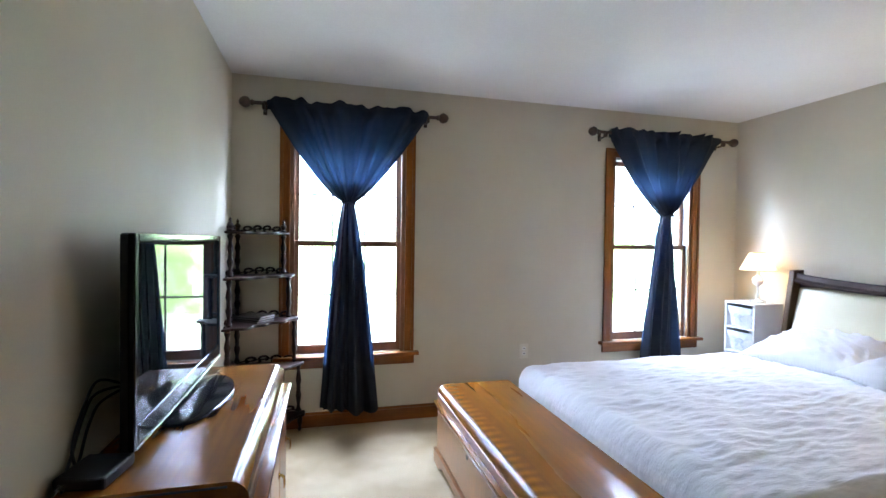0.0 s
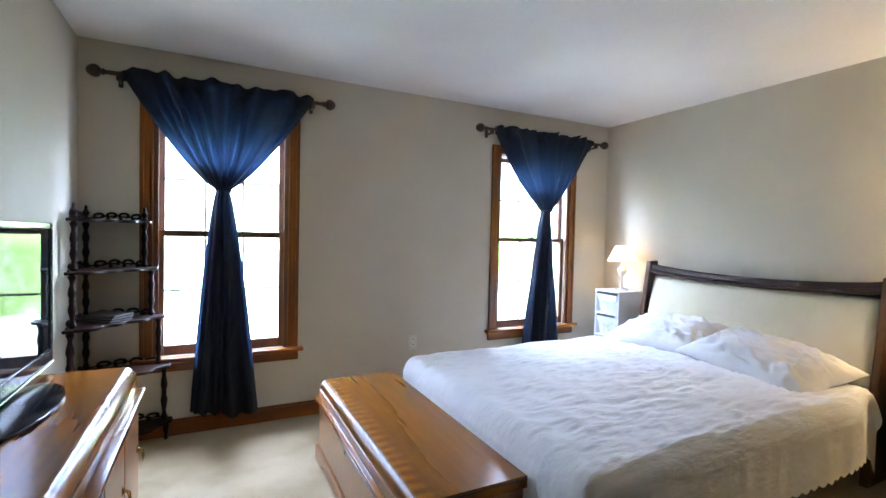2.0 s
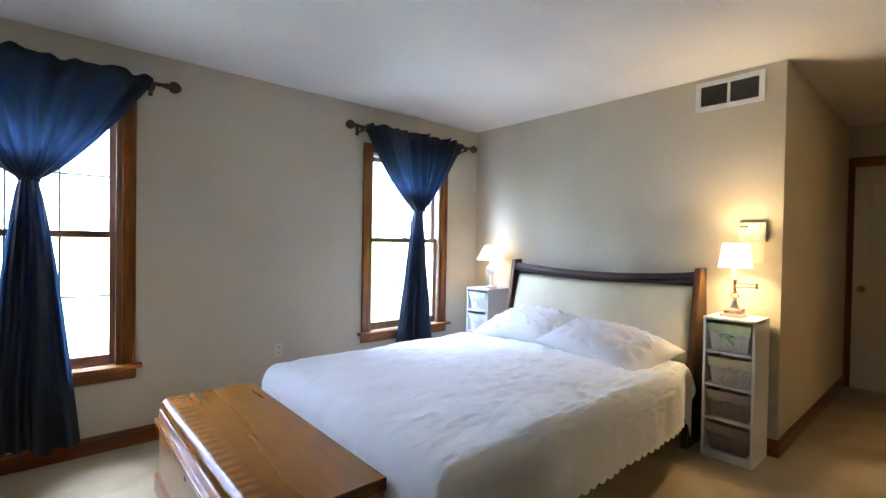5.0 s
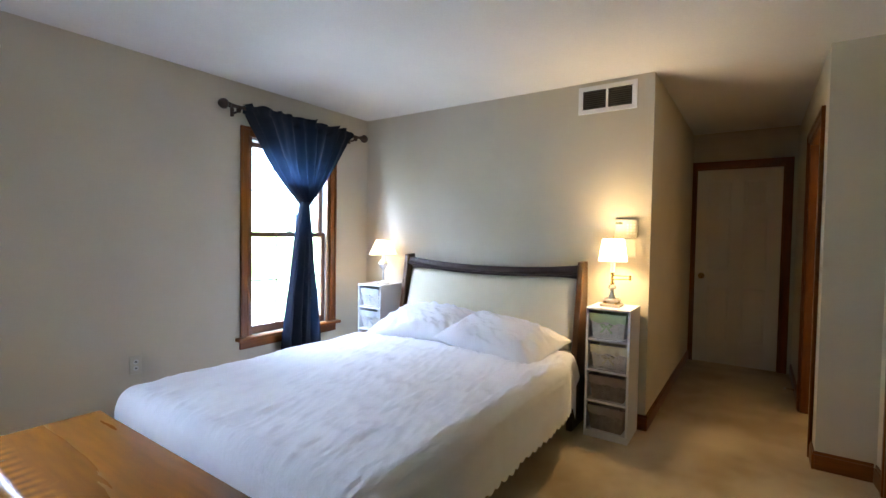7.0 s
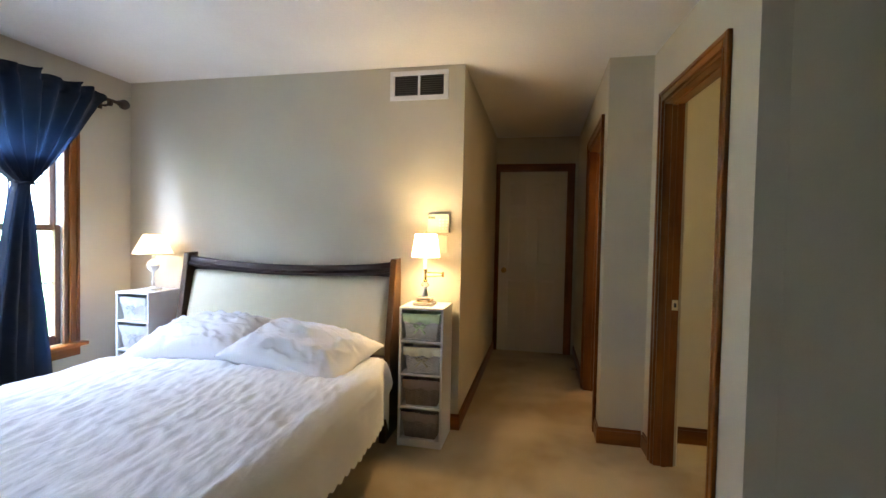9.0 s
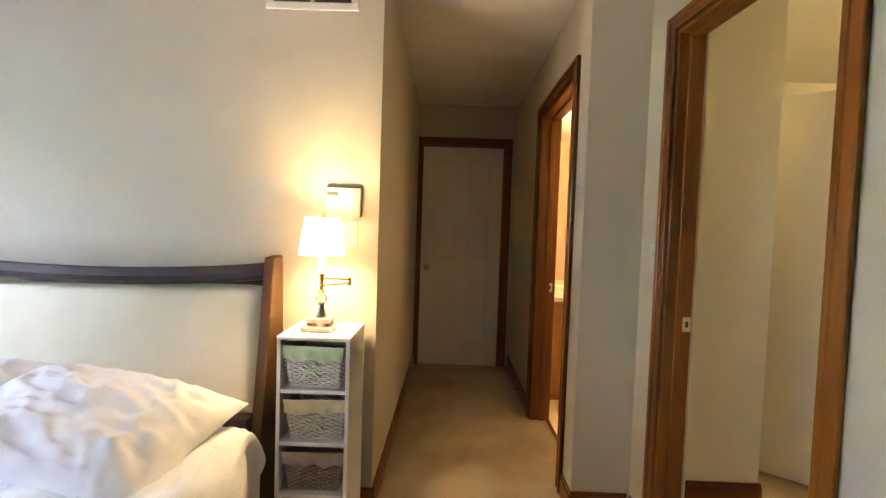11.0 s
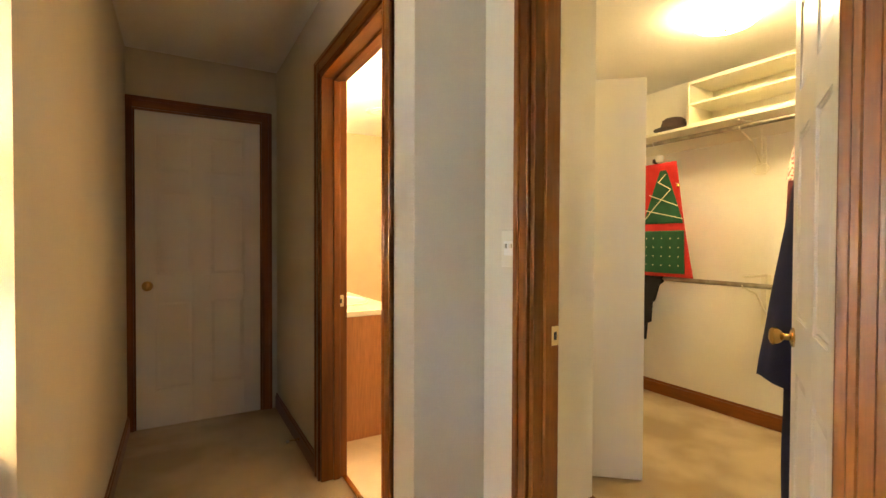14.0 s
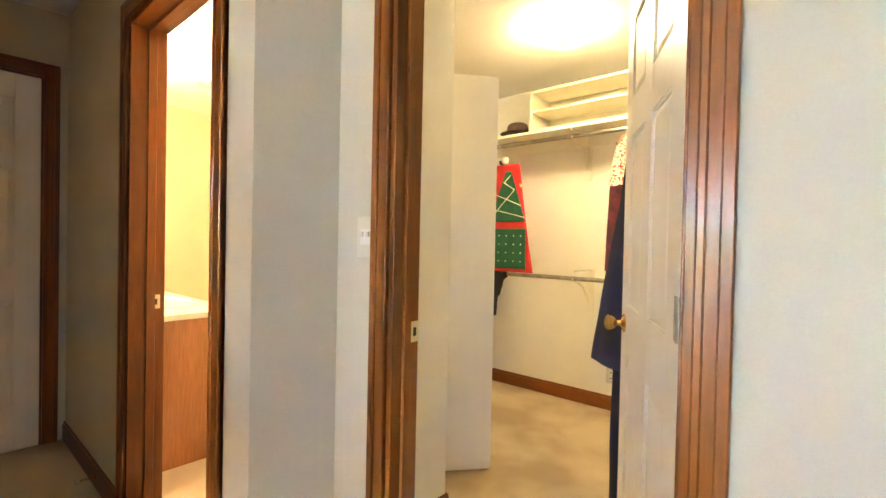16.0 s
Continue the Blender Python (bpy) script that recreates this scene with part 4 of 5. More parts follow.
for y0, kinds in ((0.915, ("green", "cream", "taupe", "taupe")), (3.0, ("blue", "blue", "taupe", "taupe"))):
    tower(y0)
    for k, kind in enumerate(kinds):
        wick, cloth, words, bow = {"green": (M_WICKER, M_GREENCLOTH, "white wicker basket with a pale green bow-tied liner", True),
                                   "cream": (M_WICKER, M_CREAMCLOTH, "white wicker basket with a cream bow-tied liner", True),
                                   "blue": (M_WICKER, M_BLUECLOTH, "white wicker basket with a white cloth liner", True),
                                   "taupe": (M_TAUPE, M_TAUPECLOTH, "taupe wicker basket with a brown cloth liner", False)}[kind]
        z = 0.03 + (0.852 - 0.015 - 0.03) * (3 - k) / 4 + 0.015
        basket(words, wick, cloth, pose(3.903, y0 + TW / 2, z + 0.0005, 0, 0, (-3, 4, 2, -2)[k]), bow)

M_SHADE = shade_cloth("cream_lampshade", (0.86, 0.80, 0.66), 0.6)
M_CERAMIC = mat("white_ceramic", (0.80, 0.79, 0.76), (0.74, 0.73, 0.70), 0.18, 5, coat=0.5)
M_MARBLE = mat("pink_marble", (0.66, 0.52, 0.42), (0.78, 0.68, 0.58), 0.2, 12, coat=0.3, contrast=(0.4, 0.6))
M_CRYSTAL = bpy.data.materials.new("clear_crystal")
M_CRYSTAL.use_nodes = True
_b = M_CRYSTAL.node_tree.nodes["Principled BSDF"]
_b.inputs["Transmission Weight"].default_value, _b.inputs["Roughness"].default_value, _b.inputs["IOR"].default_value = 0.9, 0.05, 1.5


def shade(parent, r0, r1, z0, z1, m):
    def f(u, v):
        a = math.tau * u
        r = r0 + (r1 - r0) * v
        return (r * math.cos(a), r * math.sin(a), z0 + (z1 - z0) * v)
    ob = part("shade", grid(f, 48, 6, closed_u=True), M_SHADE, parent, "lit cream fabric shade", smooth=True, m=m)
    for r, z in ((r0, z0), (r1, z1)):
        part("shade_rim", tube([(r * math.cos(math.tau * k / 40), r * math.sin(math.tau * k / 40), z) for k in range(41)], 0.0018, 6), M_BRASS, ob)
    spider = tube([(-r1, 0, z1), (r1, 0, z1)], 0.0012, 5)
    tube([(0, -r1, z1), (0, r1, z1)], 0.0012, 5, bm=spider)
    part("spider", spider, M_BRASS, ob)


la = thing("table_lamp", "lit white ceramic lamp with a cone shade on a bedside tower", "lamp", pose(3.92, 3.105, 0.853))
part("base", lathe([(0.055, 0), (0.06, 0.006), (0.055, 0.014), (0.03, 0.02), (0.012, 0.03), (0.009, 0.05), (0.013, 0.06), (0.008, 0.075), (0.008, 0.13), (0.016, 0.14), (0.034, 0.155), (0.043, 0.18), (0.034, 0.205), (0.014, 0.222), (0.012, 0.25), (0.0125, 0.285)], 28), M_CERAMIC, la, smooth=True)
part("bulb", lathe([(0.011, 0.285), (0.014, 0.295), (0.012, 0.305), (0.004, 0.31)], 14), M_CERAMIC, la, smooth=True)
shade(la, 0.132, 0.062, 0.262, 0.405, pose(0, 0, 0))
part("harp", tube([(0.012, 0, 0.28), (0.03, 0, 0.30), (0.034, 0, 0.36), (0.0, 0, 0.412), (-0.034, 0, 0.36), (-0.03, 0, 0.30), (-0.012, 0, 0.28)], 0.0015, 6), M_BRASS, la)

lb = thing("desk_lamp", "lit brass and crystal swing-arm lamp on a marble base", "lamp", pose(3.90, 1.062, 0.853))
part("marble_foot", box(-0.062, 0.062, -0.062, 0.062, 0, 0.02, 0.004, 2), M_MARBLE, lb, "pale marble foot")
part("marble_foot", box(-0.048, 0.048, -0.048, 0.048, 0.034, 0.052, 0.004, 2), M_MARBLE, lb, "pale marble upper plate")
for sx in (-1, 1):
    for sy in (-1, 1):
        part("spacer_ball", lathe([(0.006, 0.02), (0.01, 0.027), (0.006, 0.034)], 10, m=pose(sx * 0.035, sy * 0.035, 0)), M_BRASS, lb, smooth=True)
part("column", lathe([(0.026, 0.052), (0.022, 0.062), (0.014, 0.085), (0.011, 0.1), (0.016, 0.104), (0.009, 0.108)], 20), M_NICKEL, lb, "silvery flared collar", smooth=True)
part("crystal", lathe([(0.009, 0.108), (0.022, 0.116), (0.026, 0.126), (0.022, 0.138), (0.009, 0.146)], 10), M_CRYSTAL, lb, "clear cut-crystal knob")
part("stem", lathe([(0.012, 0.146), (0.017, 0.152), (0.009, 0.158), (0.008, 0.175), (0.011, 0.18), (0.008, 0.185), (0.008, 0.21), (0.012, 0.215), (0.012, 0.225)], 18), M_BRASS, lb, smooth=True)
part("candle_tube", lathe([(0.0165, 0.225), (0.0165, 0.305), (0.012, 0.308)], 18), M_CERAMIC, lb, "white candle sleeve", smooth=True)
bm = tube([(0, -0.008, 0.205), (0.03, -0.055, 0.202), (0.055, -0.10, 0.198)], 0.0035, 8)
tube([(0, -0.008, 0.178), (0.03, -0.055, 0.180), (0.055, -0.10, 0.182)], 0.0035, 8, bm=bm)
lathe([(0.004, -0.018), (0.008, -0.015), (0.008, 0.015), (0.004, 0.018)], 14, bm=bm, m=pose(0.055, -0.10, 0.190))
part("swing_arm", bm, M_BRASS, lb, "folded brass swing arm", smooth=True)
shade(lb, 0.090, 0.067, 0.298, 0.448, pose(0, 0, 0))
part("finial", lathe([(0.003, 0.445), (0.006, 0.451), (0.002, 0.463)], 10), M_BRASS, lb)

# ---- wall fittings ----
M_PLATE = mat("cream_plastic", (0.64, 0.60, 0.50), (0.60, 0.56, 0.46), 0.4, 6)
M_LCD = mat("grey_green_display", (0.10, 0.12, 0.07), (0.12, 0.14, 0.09), 0.2, 6)
vent = thing("air_vent", "white metal return-air grille high on the wall", "air vent", pose(4.09, 1.178, 2.287))
bm = bmesh.new()
for y0, y1, z0, z1 in ((-0.20, 0.20, 0.066, 0.097), (-0.20, 0.20, -0.097, -0.066), (-0.20, -0.168, -0.066, 0.066), (0.168, 0.20, -0.066, 0.066), (-0.008, 0.008, -0.066, 0.066)):
    box(-0.012, 0, y0, y1, z0, z1, 0.002, bm=bm)
part("frame", bm, M_WHITE, vent)
# No duct is built; this sheet's near-black colour carries its shade.
part("backing", box(-0.0025, -0.0005, -0.168, 0.168, -0.066, 0.066), M_DARK, vent, "near-black sheet in place of the shaded duct opening")
M_SLAT = mat("dark_slat", (0.05, 0.045, 0.04), (0.08, 0.07, 0.06), 0.5)
for s in (-1, 1):
    for k in range(9):
        part("slat", box(-0.0085, -0.0075, s * 0.088 - 0.079, s * 0.088 + 0.079, -0.006, 0.006, m=pose(0, 0, -0.058 + 0.0145 * k) @ pose(-0.0085, 0, 0, 0, 40, 0) @ pose(0.0085, 0, 0)), M_SLAT, vent)

therm = thing("alarm_keypad", "cream alarm keypad mounted on the wall above the lamp", "keypad", pose(4.09, 1.022, 1.372))
part("housing", box(-0.026, 0, -0.074, 0.074, -0.062, 0.062, 0.006, 3), M_PLATE, therm, smooth=True)
part("display", box(-0.0275, -0.0255, 0.022, 0.07, 0.028, 0.044), M_LCD, therm, "grey-green display window")
for r in range(4):
    for c in range(3):
        part("key", box(-0.0285, -0.0255, -0.062 + 0.022 * c, -0.048 + 0.022 * c, 0.018 - 0.02 * r, 0.03 - 0.02 * r, 0.001), M_CERAMIC, therm)
plate = thing("blank_plate", "cream blank cover plate on the wall behind the lamp", "wall plate", pose(4.09, 1.02, 1.235))
part("plate", box(-0.006, 0, -0.06, 0.06, -0.06, 0.06, 0.003), M_PLATE, plate)


def outlet(name, m, switch=False):
    o = thing(name, "cream plastic light-switch plate on the wall" if switch else "cream plastic power outlet low on the wall", "switch" if switch else "outlet", m)
    part("plate", box(-0.036, 0.036, -0.006, 0, -0.058, 0.058, 0.003), M_PLATE, o)
    if switch:
        for x in (-0.012, 0.012):
            part("toggle", box(x - 0.005, x + 0.005, -0.014, -0.0055, 0.0, 0.014, 0.001), M_PLATE, o)
        part("slot", box(-0.02, 0.02, -0.0068, -0.006, -0.022, 0.022), M_CERAMIC, o)
    else:
        for z in (-0.02, 0.02):
            part("socket", lathe([(0.015, 0), (0.016, 0.0015), (0.014, 0.002)], 16, m=pose(0, -0.006, z, 90, 0, 0)), M_CERAMIC, o)
            part("slot", box(-0.007, 0.007, -0.0086, -0.0079, z - 0.004, z + 0.004), M_DARK, o)
    return o


outlet("power_outlet", pose(2.035, 3.48, 0.46))
outlet("power_outlet", pose(4.23, -2.734, 0.25, 0, 0, 180))
skewed(outlet("light_switch", pose(4.005, -0.28, 1.187, 0, 0, 180), True))

# ---- doors ----


def panel_door(name, label, m, w, h, t, knob_side, knob_z=0.91, kind=""):
    d = thing(name, label, "door", m, kind=kind)
    st, mid = 0.105, 0.10
    pw = (w - 2 * st - mid) / 2
    rows = [(0.235, 0.81), (0.97, 1.52), (1.64, h - 0.125)]
    bm = bmesh.new()
    for x0, x1 in ((0, st), (st + pw, st + pw + mid), (w - st, w)):
        box(x0, x1, 0, t, 0, h, 0.0015, bm=bm)
    zs = [0] + [z for r in rows for z in r] + [h]
    for a, b in zip(zs[::2], zs[1::2]):
        for x0 in (st, st + pw + mid):
            box(x0, x0 + pw, 0.0004, t - 0.0004, a, b, bm=bm)
    part("leaf", bm, M_DOOR, d)
    for x0 in (st, st + pw + mid):
        for z0, z1 in rows:
            b2 = box(x0, x0 + pw, 0.010, t - 0.010, z0, z1)
            for y0, y1 in ((0.0035, 0.010), (t - 0.010, t - 0.0035)):
                one = box(x0 + 0.028, x0 + pw - 0.028, y0, y1, z0 + 0.028, z1 - 0.028)
                near = 0.0035 if y0 < t / 2 else t - 0.0035
                for v in one.verts:
                    if abs(v.co.y - near) > 1e-4:
                        v.co.x += 0.02 if v.co.x > x0 + pw / 2 else -0.02
                        v.co.z += 0.02 if v.co.z > (z0 + z1) / 2 else -0.02
                join(b2, one)
            for bx0, bx1, bz0, bz1 in ((x0, x0 + 0.007, z0, z1), (x0 + pw - 0.007, x0 + pw, z0, z1), (x0 + 0.007, x0 + pw - 0.007, z0, z0 + 0.007), (x0 + 0.007, x0 + pw - 0.007, z1 - 0.007, z1)):
                box(bx0, bx1, 0.004, t - 0.004, bz0, bz1, 0.002, bm=b2)
            part("door_panel", b2, M_DOOR, d)
    kx = st * 0.6 if knob_side == "start" else w - st * 0.6
    for s, y in ((-1, 0), (1, t)):
        prof = [(0.030, 0), (0.031, 0.003), (0.024, 0.008), (0.011, 0.012), (0.010, 0.026), (0.018, 0.032), (0.026, 0.042), (0.0275, 0.052), (0.022, 0.060), (0.010, 0.064)]
        part("door_knob", lathe(prof, 22, m=pose(kx, y, knob_z, 90 if s < 0 else -90, 0, 0)), M_BRASS, d, "polished brass knob", smooth=True)
    return d


panel_door("door_1", "closed white six-panel door at the end of the hall", pose(6.366, 0.088, 0.008, 0, 0, 90), 0.734, 2.018, 0.035, "end", kind="structure")
cd = panel_door("door_2", "open white six-panel closet door with a brass knob", pose(3.214, -0.483, 0.012, 0, 0, -61.9), 0.715, 2.03, 0.035, "end", 0.905, kind="structure")
for z in (0.25, 1.02, 1.80):
    bm = tube([(-0.004, 0.037, z - 0.045), (-0.004, 0.037, z + 0.045)], 0.006, 10)
    box(-0.003, 0.030, 0.0352, 0.0375, z - 0.045, z + 0.045, 0.0005, bm=bm)
    box(-0.030, -0.003, 0.034, 0.0365, z - 0.045, z + 0.045, 0.0005, bm=bm)
    part("hinge", bm, M_NICKEL, cd, "dull metal butt hinge")
fd = thing("door_3", "white flush door standing ajar inside the closet", "door", pose(4.38, -1.45, 0.008, 0, 0, 50), kind="structure")
part("leaf", box(0, 0.72, 0, 0.035, 0, 2.02, 0.002), M_DOOR, fd)
for s, y in ((-1, 0), (1, 0.035)):
    part("door_knob", lathe([(0.028, 0), (0.028, 0.003), (0.011, 0.012), (0.010, 0.024), (0.025, 0.04), (0.022, 0.055), (0.008, 0.06)], 18, m=pose(0.655, y, 0.9, 90 if s < 0 else -90, 0, 0)), M_BRASS, fd, smooth=True)

# ---- closet ----
M_SHELF = mat("cream_shelf_paint", (0.76, 0.72, 0.58), (0.70, 0.66, 0.52), 0.45, 5, bump=0.08, bump_scale=80)
M_CHROME = mat("worn_closet_rod", (0.42, 0.38, 0.32), (0.30, 0.27, 0.22), 0.3, 20, metal=1.0)
shelf = thing("closet_shelf", "long cream-painted closet shelf with hanging rods", "shelf", pose(0, 0, 0))
part("board", box(3.065, 5.478, -2.733, -2.43, 1.985, 2.005, 0.002), M_SHELF, shelf)
part("cleat", box(3.065, 5.478, -2.733, -2.715, 1.90, 1.9845, 0.002), M_SHELF, shelf)
part("upper_rod", tube([(3.066, -2.47, 1.935), (5.47, -2.47, 1.935)], 0.015, 14), M_CHROME, shelf, "metal hanging rod", smooth=True)
part("lower_rod", tube([(3.066, -2.45, 0.945), (5.47, -2.45, 0.945)], 0.015, 14), M_CHROME, shelf, "metal hanging rod", smooth=True)
for x, z in ((4.44, 1.984), (4.40, 1.0)):
    bm = box(x - 0.03, x + 0.03, -2.733, -2.722, z - 0.33, z, 0.002)
    part("backing_board", bm, M_SHELF, shelf)
    bm = box(x - 0.007, x + 0.007, -2.722, -2.712, z - 0.27, z - 0.001)
    box(x - 0.007, x + 0.007, -2.715, -2.44, z - 0.012, z - 0.001, bm=bm)
    tube([(x, -2.715, z - 0.25), (x, -2.60, z - 0.12), (x, -2.47, z - 0.075)], 0.006, 6, bm=bm)
    rz = 1.935 if z > 1.5 else 0.945
    ry = -2.47 if z > 1.5 else -2.45
    tube([(x, ry + 0.02 * math.cos(a), rz + 0.02 * math.sin(a)) for a in [math.pi * k / 8 + math.pi for k in range(9)]], 0.005, 6, bm=bm)
    part("bracket", bm, M_SHELF, shelf, "cream metal shelf bracket")
ring = [(4.44 + 0.05 * math.cos(math.tau * k / 20), -2.712, 1.69 + 0.035 * math.sin(math.tau * k / 20)) for k in range(21)]
part("hook_ring", tube(ring, 0.004, 6), M_SHELF, shelf)
cub = thing("cubby_unit", "cream-painted cubby with two long shelves on the closet shelf", "cubby", pose(0, 0, 0))
for x in (3.99, 4.765):
    part("side", box(x, x + 0.018, -2.732, -2.45, 2.0055, 2.31, 0.002), M_SHELF, cub)
for z in (2.012, 2.150, 2.293):
    part("shelf_board", box(4.0085, 4.7645, -2.732, -2.452, z - 0.006, z + 0.010, 0.002), M_SHELF, cub)
part("back", box(4.0085, 4.7645, -2.7325, -2.728, 2.02, 2.285), M_SHELF, cub)

M_FELT = mat("brown_felt", (0.045, 0.028, 0.022), (0.065, 0.04, 0.03), 0.95, 14, bump=0.4, bump_scale=250)
hat = thing("hat", "dark brown felt hat lying on the closet shelf", "hat", pose(4.93, -2.53, 2.0065))
part("brim", lathe([(0.085, 0.002), (0.12, 0.008), (0.135, 0.022), (0.13, 0.018), (0.085, 0.008)], 30), M_FELT, hat, smooth=True)
part("crown", lathe([(0.088, 0.004), (0.086, 0.04), (0.076, 0.085), (0.06, 0.098), (0.03, 0.088), (0.001, 0.082)], 30), M_FELT, hat, smooth=True)

M_RED = mat("red_felt", (0.55, 0.025, 0.02), (0.46, 0.018, 0.016), 0.9, 10, bump=0.3, bump_scale=220)
M_GREEN = mat("dark_green_felt", (0.015, 0.10, 0.045), (0.012, 0.075, 0.035), 0.9, 10, bump=0.3, bump_scale=220)
M_CORD = mat("cream_cord", (0.68, 0.62, 0.42), (0.6, 0.54, 0.36), 0.8, 30)
M_HANGER = wood("wooden_hanger", (0.36, 0.18, 0.06), (0.5, 0.27, 0.1), "X", 0.35, 0.3)


def wire_hanger(parent, x, y, zrod, half, drop, along="x"):
    def p(a, z):
        return (x + a, y, z) if along == "x" else (x, y + a, z)
    pts = [p(-0.012, zrod - 0.005), p(-0.018, zrod + 0.010), p(0, zrod + 0.021), p(0.018, zrod + 0.008), p(0.012, zrod - 0.014), p(0, zrod - 0.04)]
    bm = tube(pts, 0.0018, 6)
    tube([p(0, zrod - 0.04), p(half, zrod - drop), p(-half, zrod - drop), p(0, zrod - 0.04)], 0.002, 6, bm=bm)
    part("hanger", bm, M_CERAMIC, parent, "thin white hanger")


ap = thing("wall_hanging", "red felt hanging with a green tree and pocket on a hanger", "wall hanging", pose(0, 0, 0))


def sheet_y(x, z):
    return -2.405 + 0.012 * math.sin(9 * x + 2 * z) + 0.006 * math.sin(23 * x)


def cloth_panel(name, material, left, right, z0, z1, lift, parent, label=""):
    """A hanging piece of cloth between two edges given at the top and bottom."""
    def f(u, v):
        z = z1 + (z0 - z1) * v
        a, b = left[0] + (left[1] - left[0]) * v, right[0] + (right[1] - right[0]) * v
        x = a + (b - a) * u
        return (x, sheet_y(x, z) + lift, z)
    ob = part(name, grid(f, 24, 24), material, parent, label, smooth=True)
    so = ob.modifiers.new("thick", "SOLIDIFY")
    so.thickness = 0.004
    return ob


cloth_panel("felt_panel", M_RED, (5.20, 5.26), (4.825, 4.69), 0.965, 1.775, 0, ap)
cloth_panel("tree", M_GREEN, (4.945, 5.085), (4.90, 4.755), 1.34, 1.72, 0.006, ap, "dark green felt tree shape")
cloth_panel("pocket", M_GREEN, (5.09, 5.10), (4.75, 4.745), 0.99, 1.29, 0.006, ap, "dark green felt pocket")
for a, b in (((4.96, 1.64), (4.86, 1.58)), ((4.86, 1.58), (5.08, 1.36)), ((5.03, 1.55), (4.80, 1.46)), ((5.06, 1.44), (4.76, 1.37)), ((4.95, 1.64), (4.90, 1.69))):
    n = 10
    part("cord", tube([(a[0] + (b[0] - a[0]) * k / n, sheet_y(a[0] + (b[0] - a[0]) * k / n, a[1] + (b[1] - a[1]) * k / n) + 0.0135, a[1] + (b[1] - a[1]) * k / n) for k in range(n + 1)], 0.0035, 6), M_CORD, ap, "cream cord stitched over the tree")
for r in range(4):
    for c in range(5):
        x, z = 5.05 - 0.065 * c, 1.235 - 0.063 * r
        part("bead", lathe([(0.001, -0.005), (0.005, 0), (0.001, 0.005)], 8, m=pose(x, sheet_y(x, z) + 0.013, z)), M_CORD, ap)
wire_hanger(ap, 5.0, -2.41, 1.935, 0.17, 0.155)
bm = lathe([(0.001, -0.03), (0.022, -0.022), (0.03, 0), (0.024, 0.02), (0.001, 0.032)], 14, m=pose(4.95, -2.395, 1.805))
part("ornament", bm, M_CERAMIC, ap, "small white and brown stuffed ornament", smooth=True)
part("ornament", lathe([(0.001, -0.02), (0.02, -0.012), (0.02, 0.012), (0.001, 0.02)], 12, m=pose(4.975, -2.39, 1.79)), M_FELT, ap, smooth=True)
part("bell", lathe([(0.001, -0.014), (0.014, -0.004), (0.01, 0.01), (0.001, 0.014)], 12, m=pose(4.80, -2.39, 1.60)), M_BRASS, ap, smooth=True)
part("bell_cord", tube([(4.824, -2.40, 1.62), (4.80, -2.39, 1.614)], 0.002, 5), M_CORD, ap)

M_BLACKCLOTH = mat("black_cloth", (0.010, 0.010, 0.012), (0.018, 0.017, 0.02), 0.9, 12, bump=0.3, bump_scale=160)
M_NAVYROBE = mat("navy_wool", (0.006, 0.006, 0.03), (0.010, 0.010, 0.042), 0.95, 10, bump=0.35, bump_scale=150)
M_KNIT = mat("dark_red_knit", (0.16, 0.02, 0.025), (0.06, 0.012, 0.02), 0.92, 14, bump=0.5, bump_scale=120)
sc = thing("black_shawl", "black shawl with a ragged pointed hem over the lower rod", "shawl", pose(0, 0, 0))
bm = extrude_outline([(5.35, 0.93), (4.95, 0.955), (4.93, 0.925), (4.965, 0.90), (5.0, 0.78), (5.02, 0.765), (5.03, 0.62), (5.06, 0.605), (5.07, 0.48), (5.10, 0.53), (5.14, 0.58), (5.2, 0.5), (5.27, 0.6), (5.33, 0.56)], 0.03, "Y", 0.004, m=pose(0, -2.445, 0))
part("cloth", bm, M_BLACKCLOTH, sc)
part("fold", box(4.94, 5.35, -2.475, -2.42, 0.945, 0.968, 0.008, 2), M_BLACKCLOTH, sc)


def garment(name, parent, rings, material, n=48, folds=9, label="", m=None, depth=0.12):
    """Hanging cloth lofted from (z, x, y, half_x, half_y), with folds that deepen downward."""
    bm = bmesh.new()
    loops = []
    z_top, z_bot = rings[0][0], rings[-1][0]
    fine = []
    for a, b in zip(rings, rings[1:]):
        k = max(2, int(abs(a[0] - b[0]) / 0.03))
        fine += [tuple(a[i] + (b[i] - a[i]) * j / k for i in range(5)) for j in range(k)]
    fine.append(rings[-1])
    for z, x, y, hx, hy in fine:
        d = (z_top - z) / (z_top - z_bot)
        row = []
        for k in range(n):
            a = math.tau * k / n
            f = 1 + depth * d * math.sin(folds * a + 2 * d) + 0.04 * noise.noise((math.cos(a) * 2, math.sin(a) * 2, z * 5))
            row.append(bm.verts.new((x + hx * f * math.cos(a), y + hy * f * math.sin(a), z + 0.008 * d * math.sin(3 * a))))
        loops.append(row)
    for a, b in zip(loops, loops[1:]):
        for k in range(n):
            bm.faces.new((a[k], a[(k + 1) % n], b[(k + 1) % n], b[k]))
    bm.faces.new(loops[0][::-1]), bm.faces.new(loops[-1])
    return part(name, bm, material, parent, label, smooth=True, m=m)


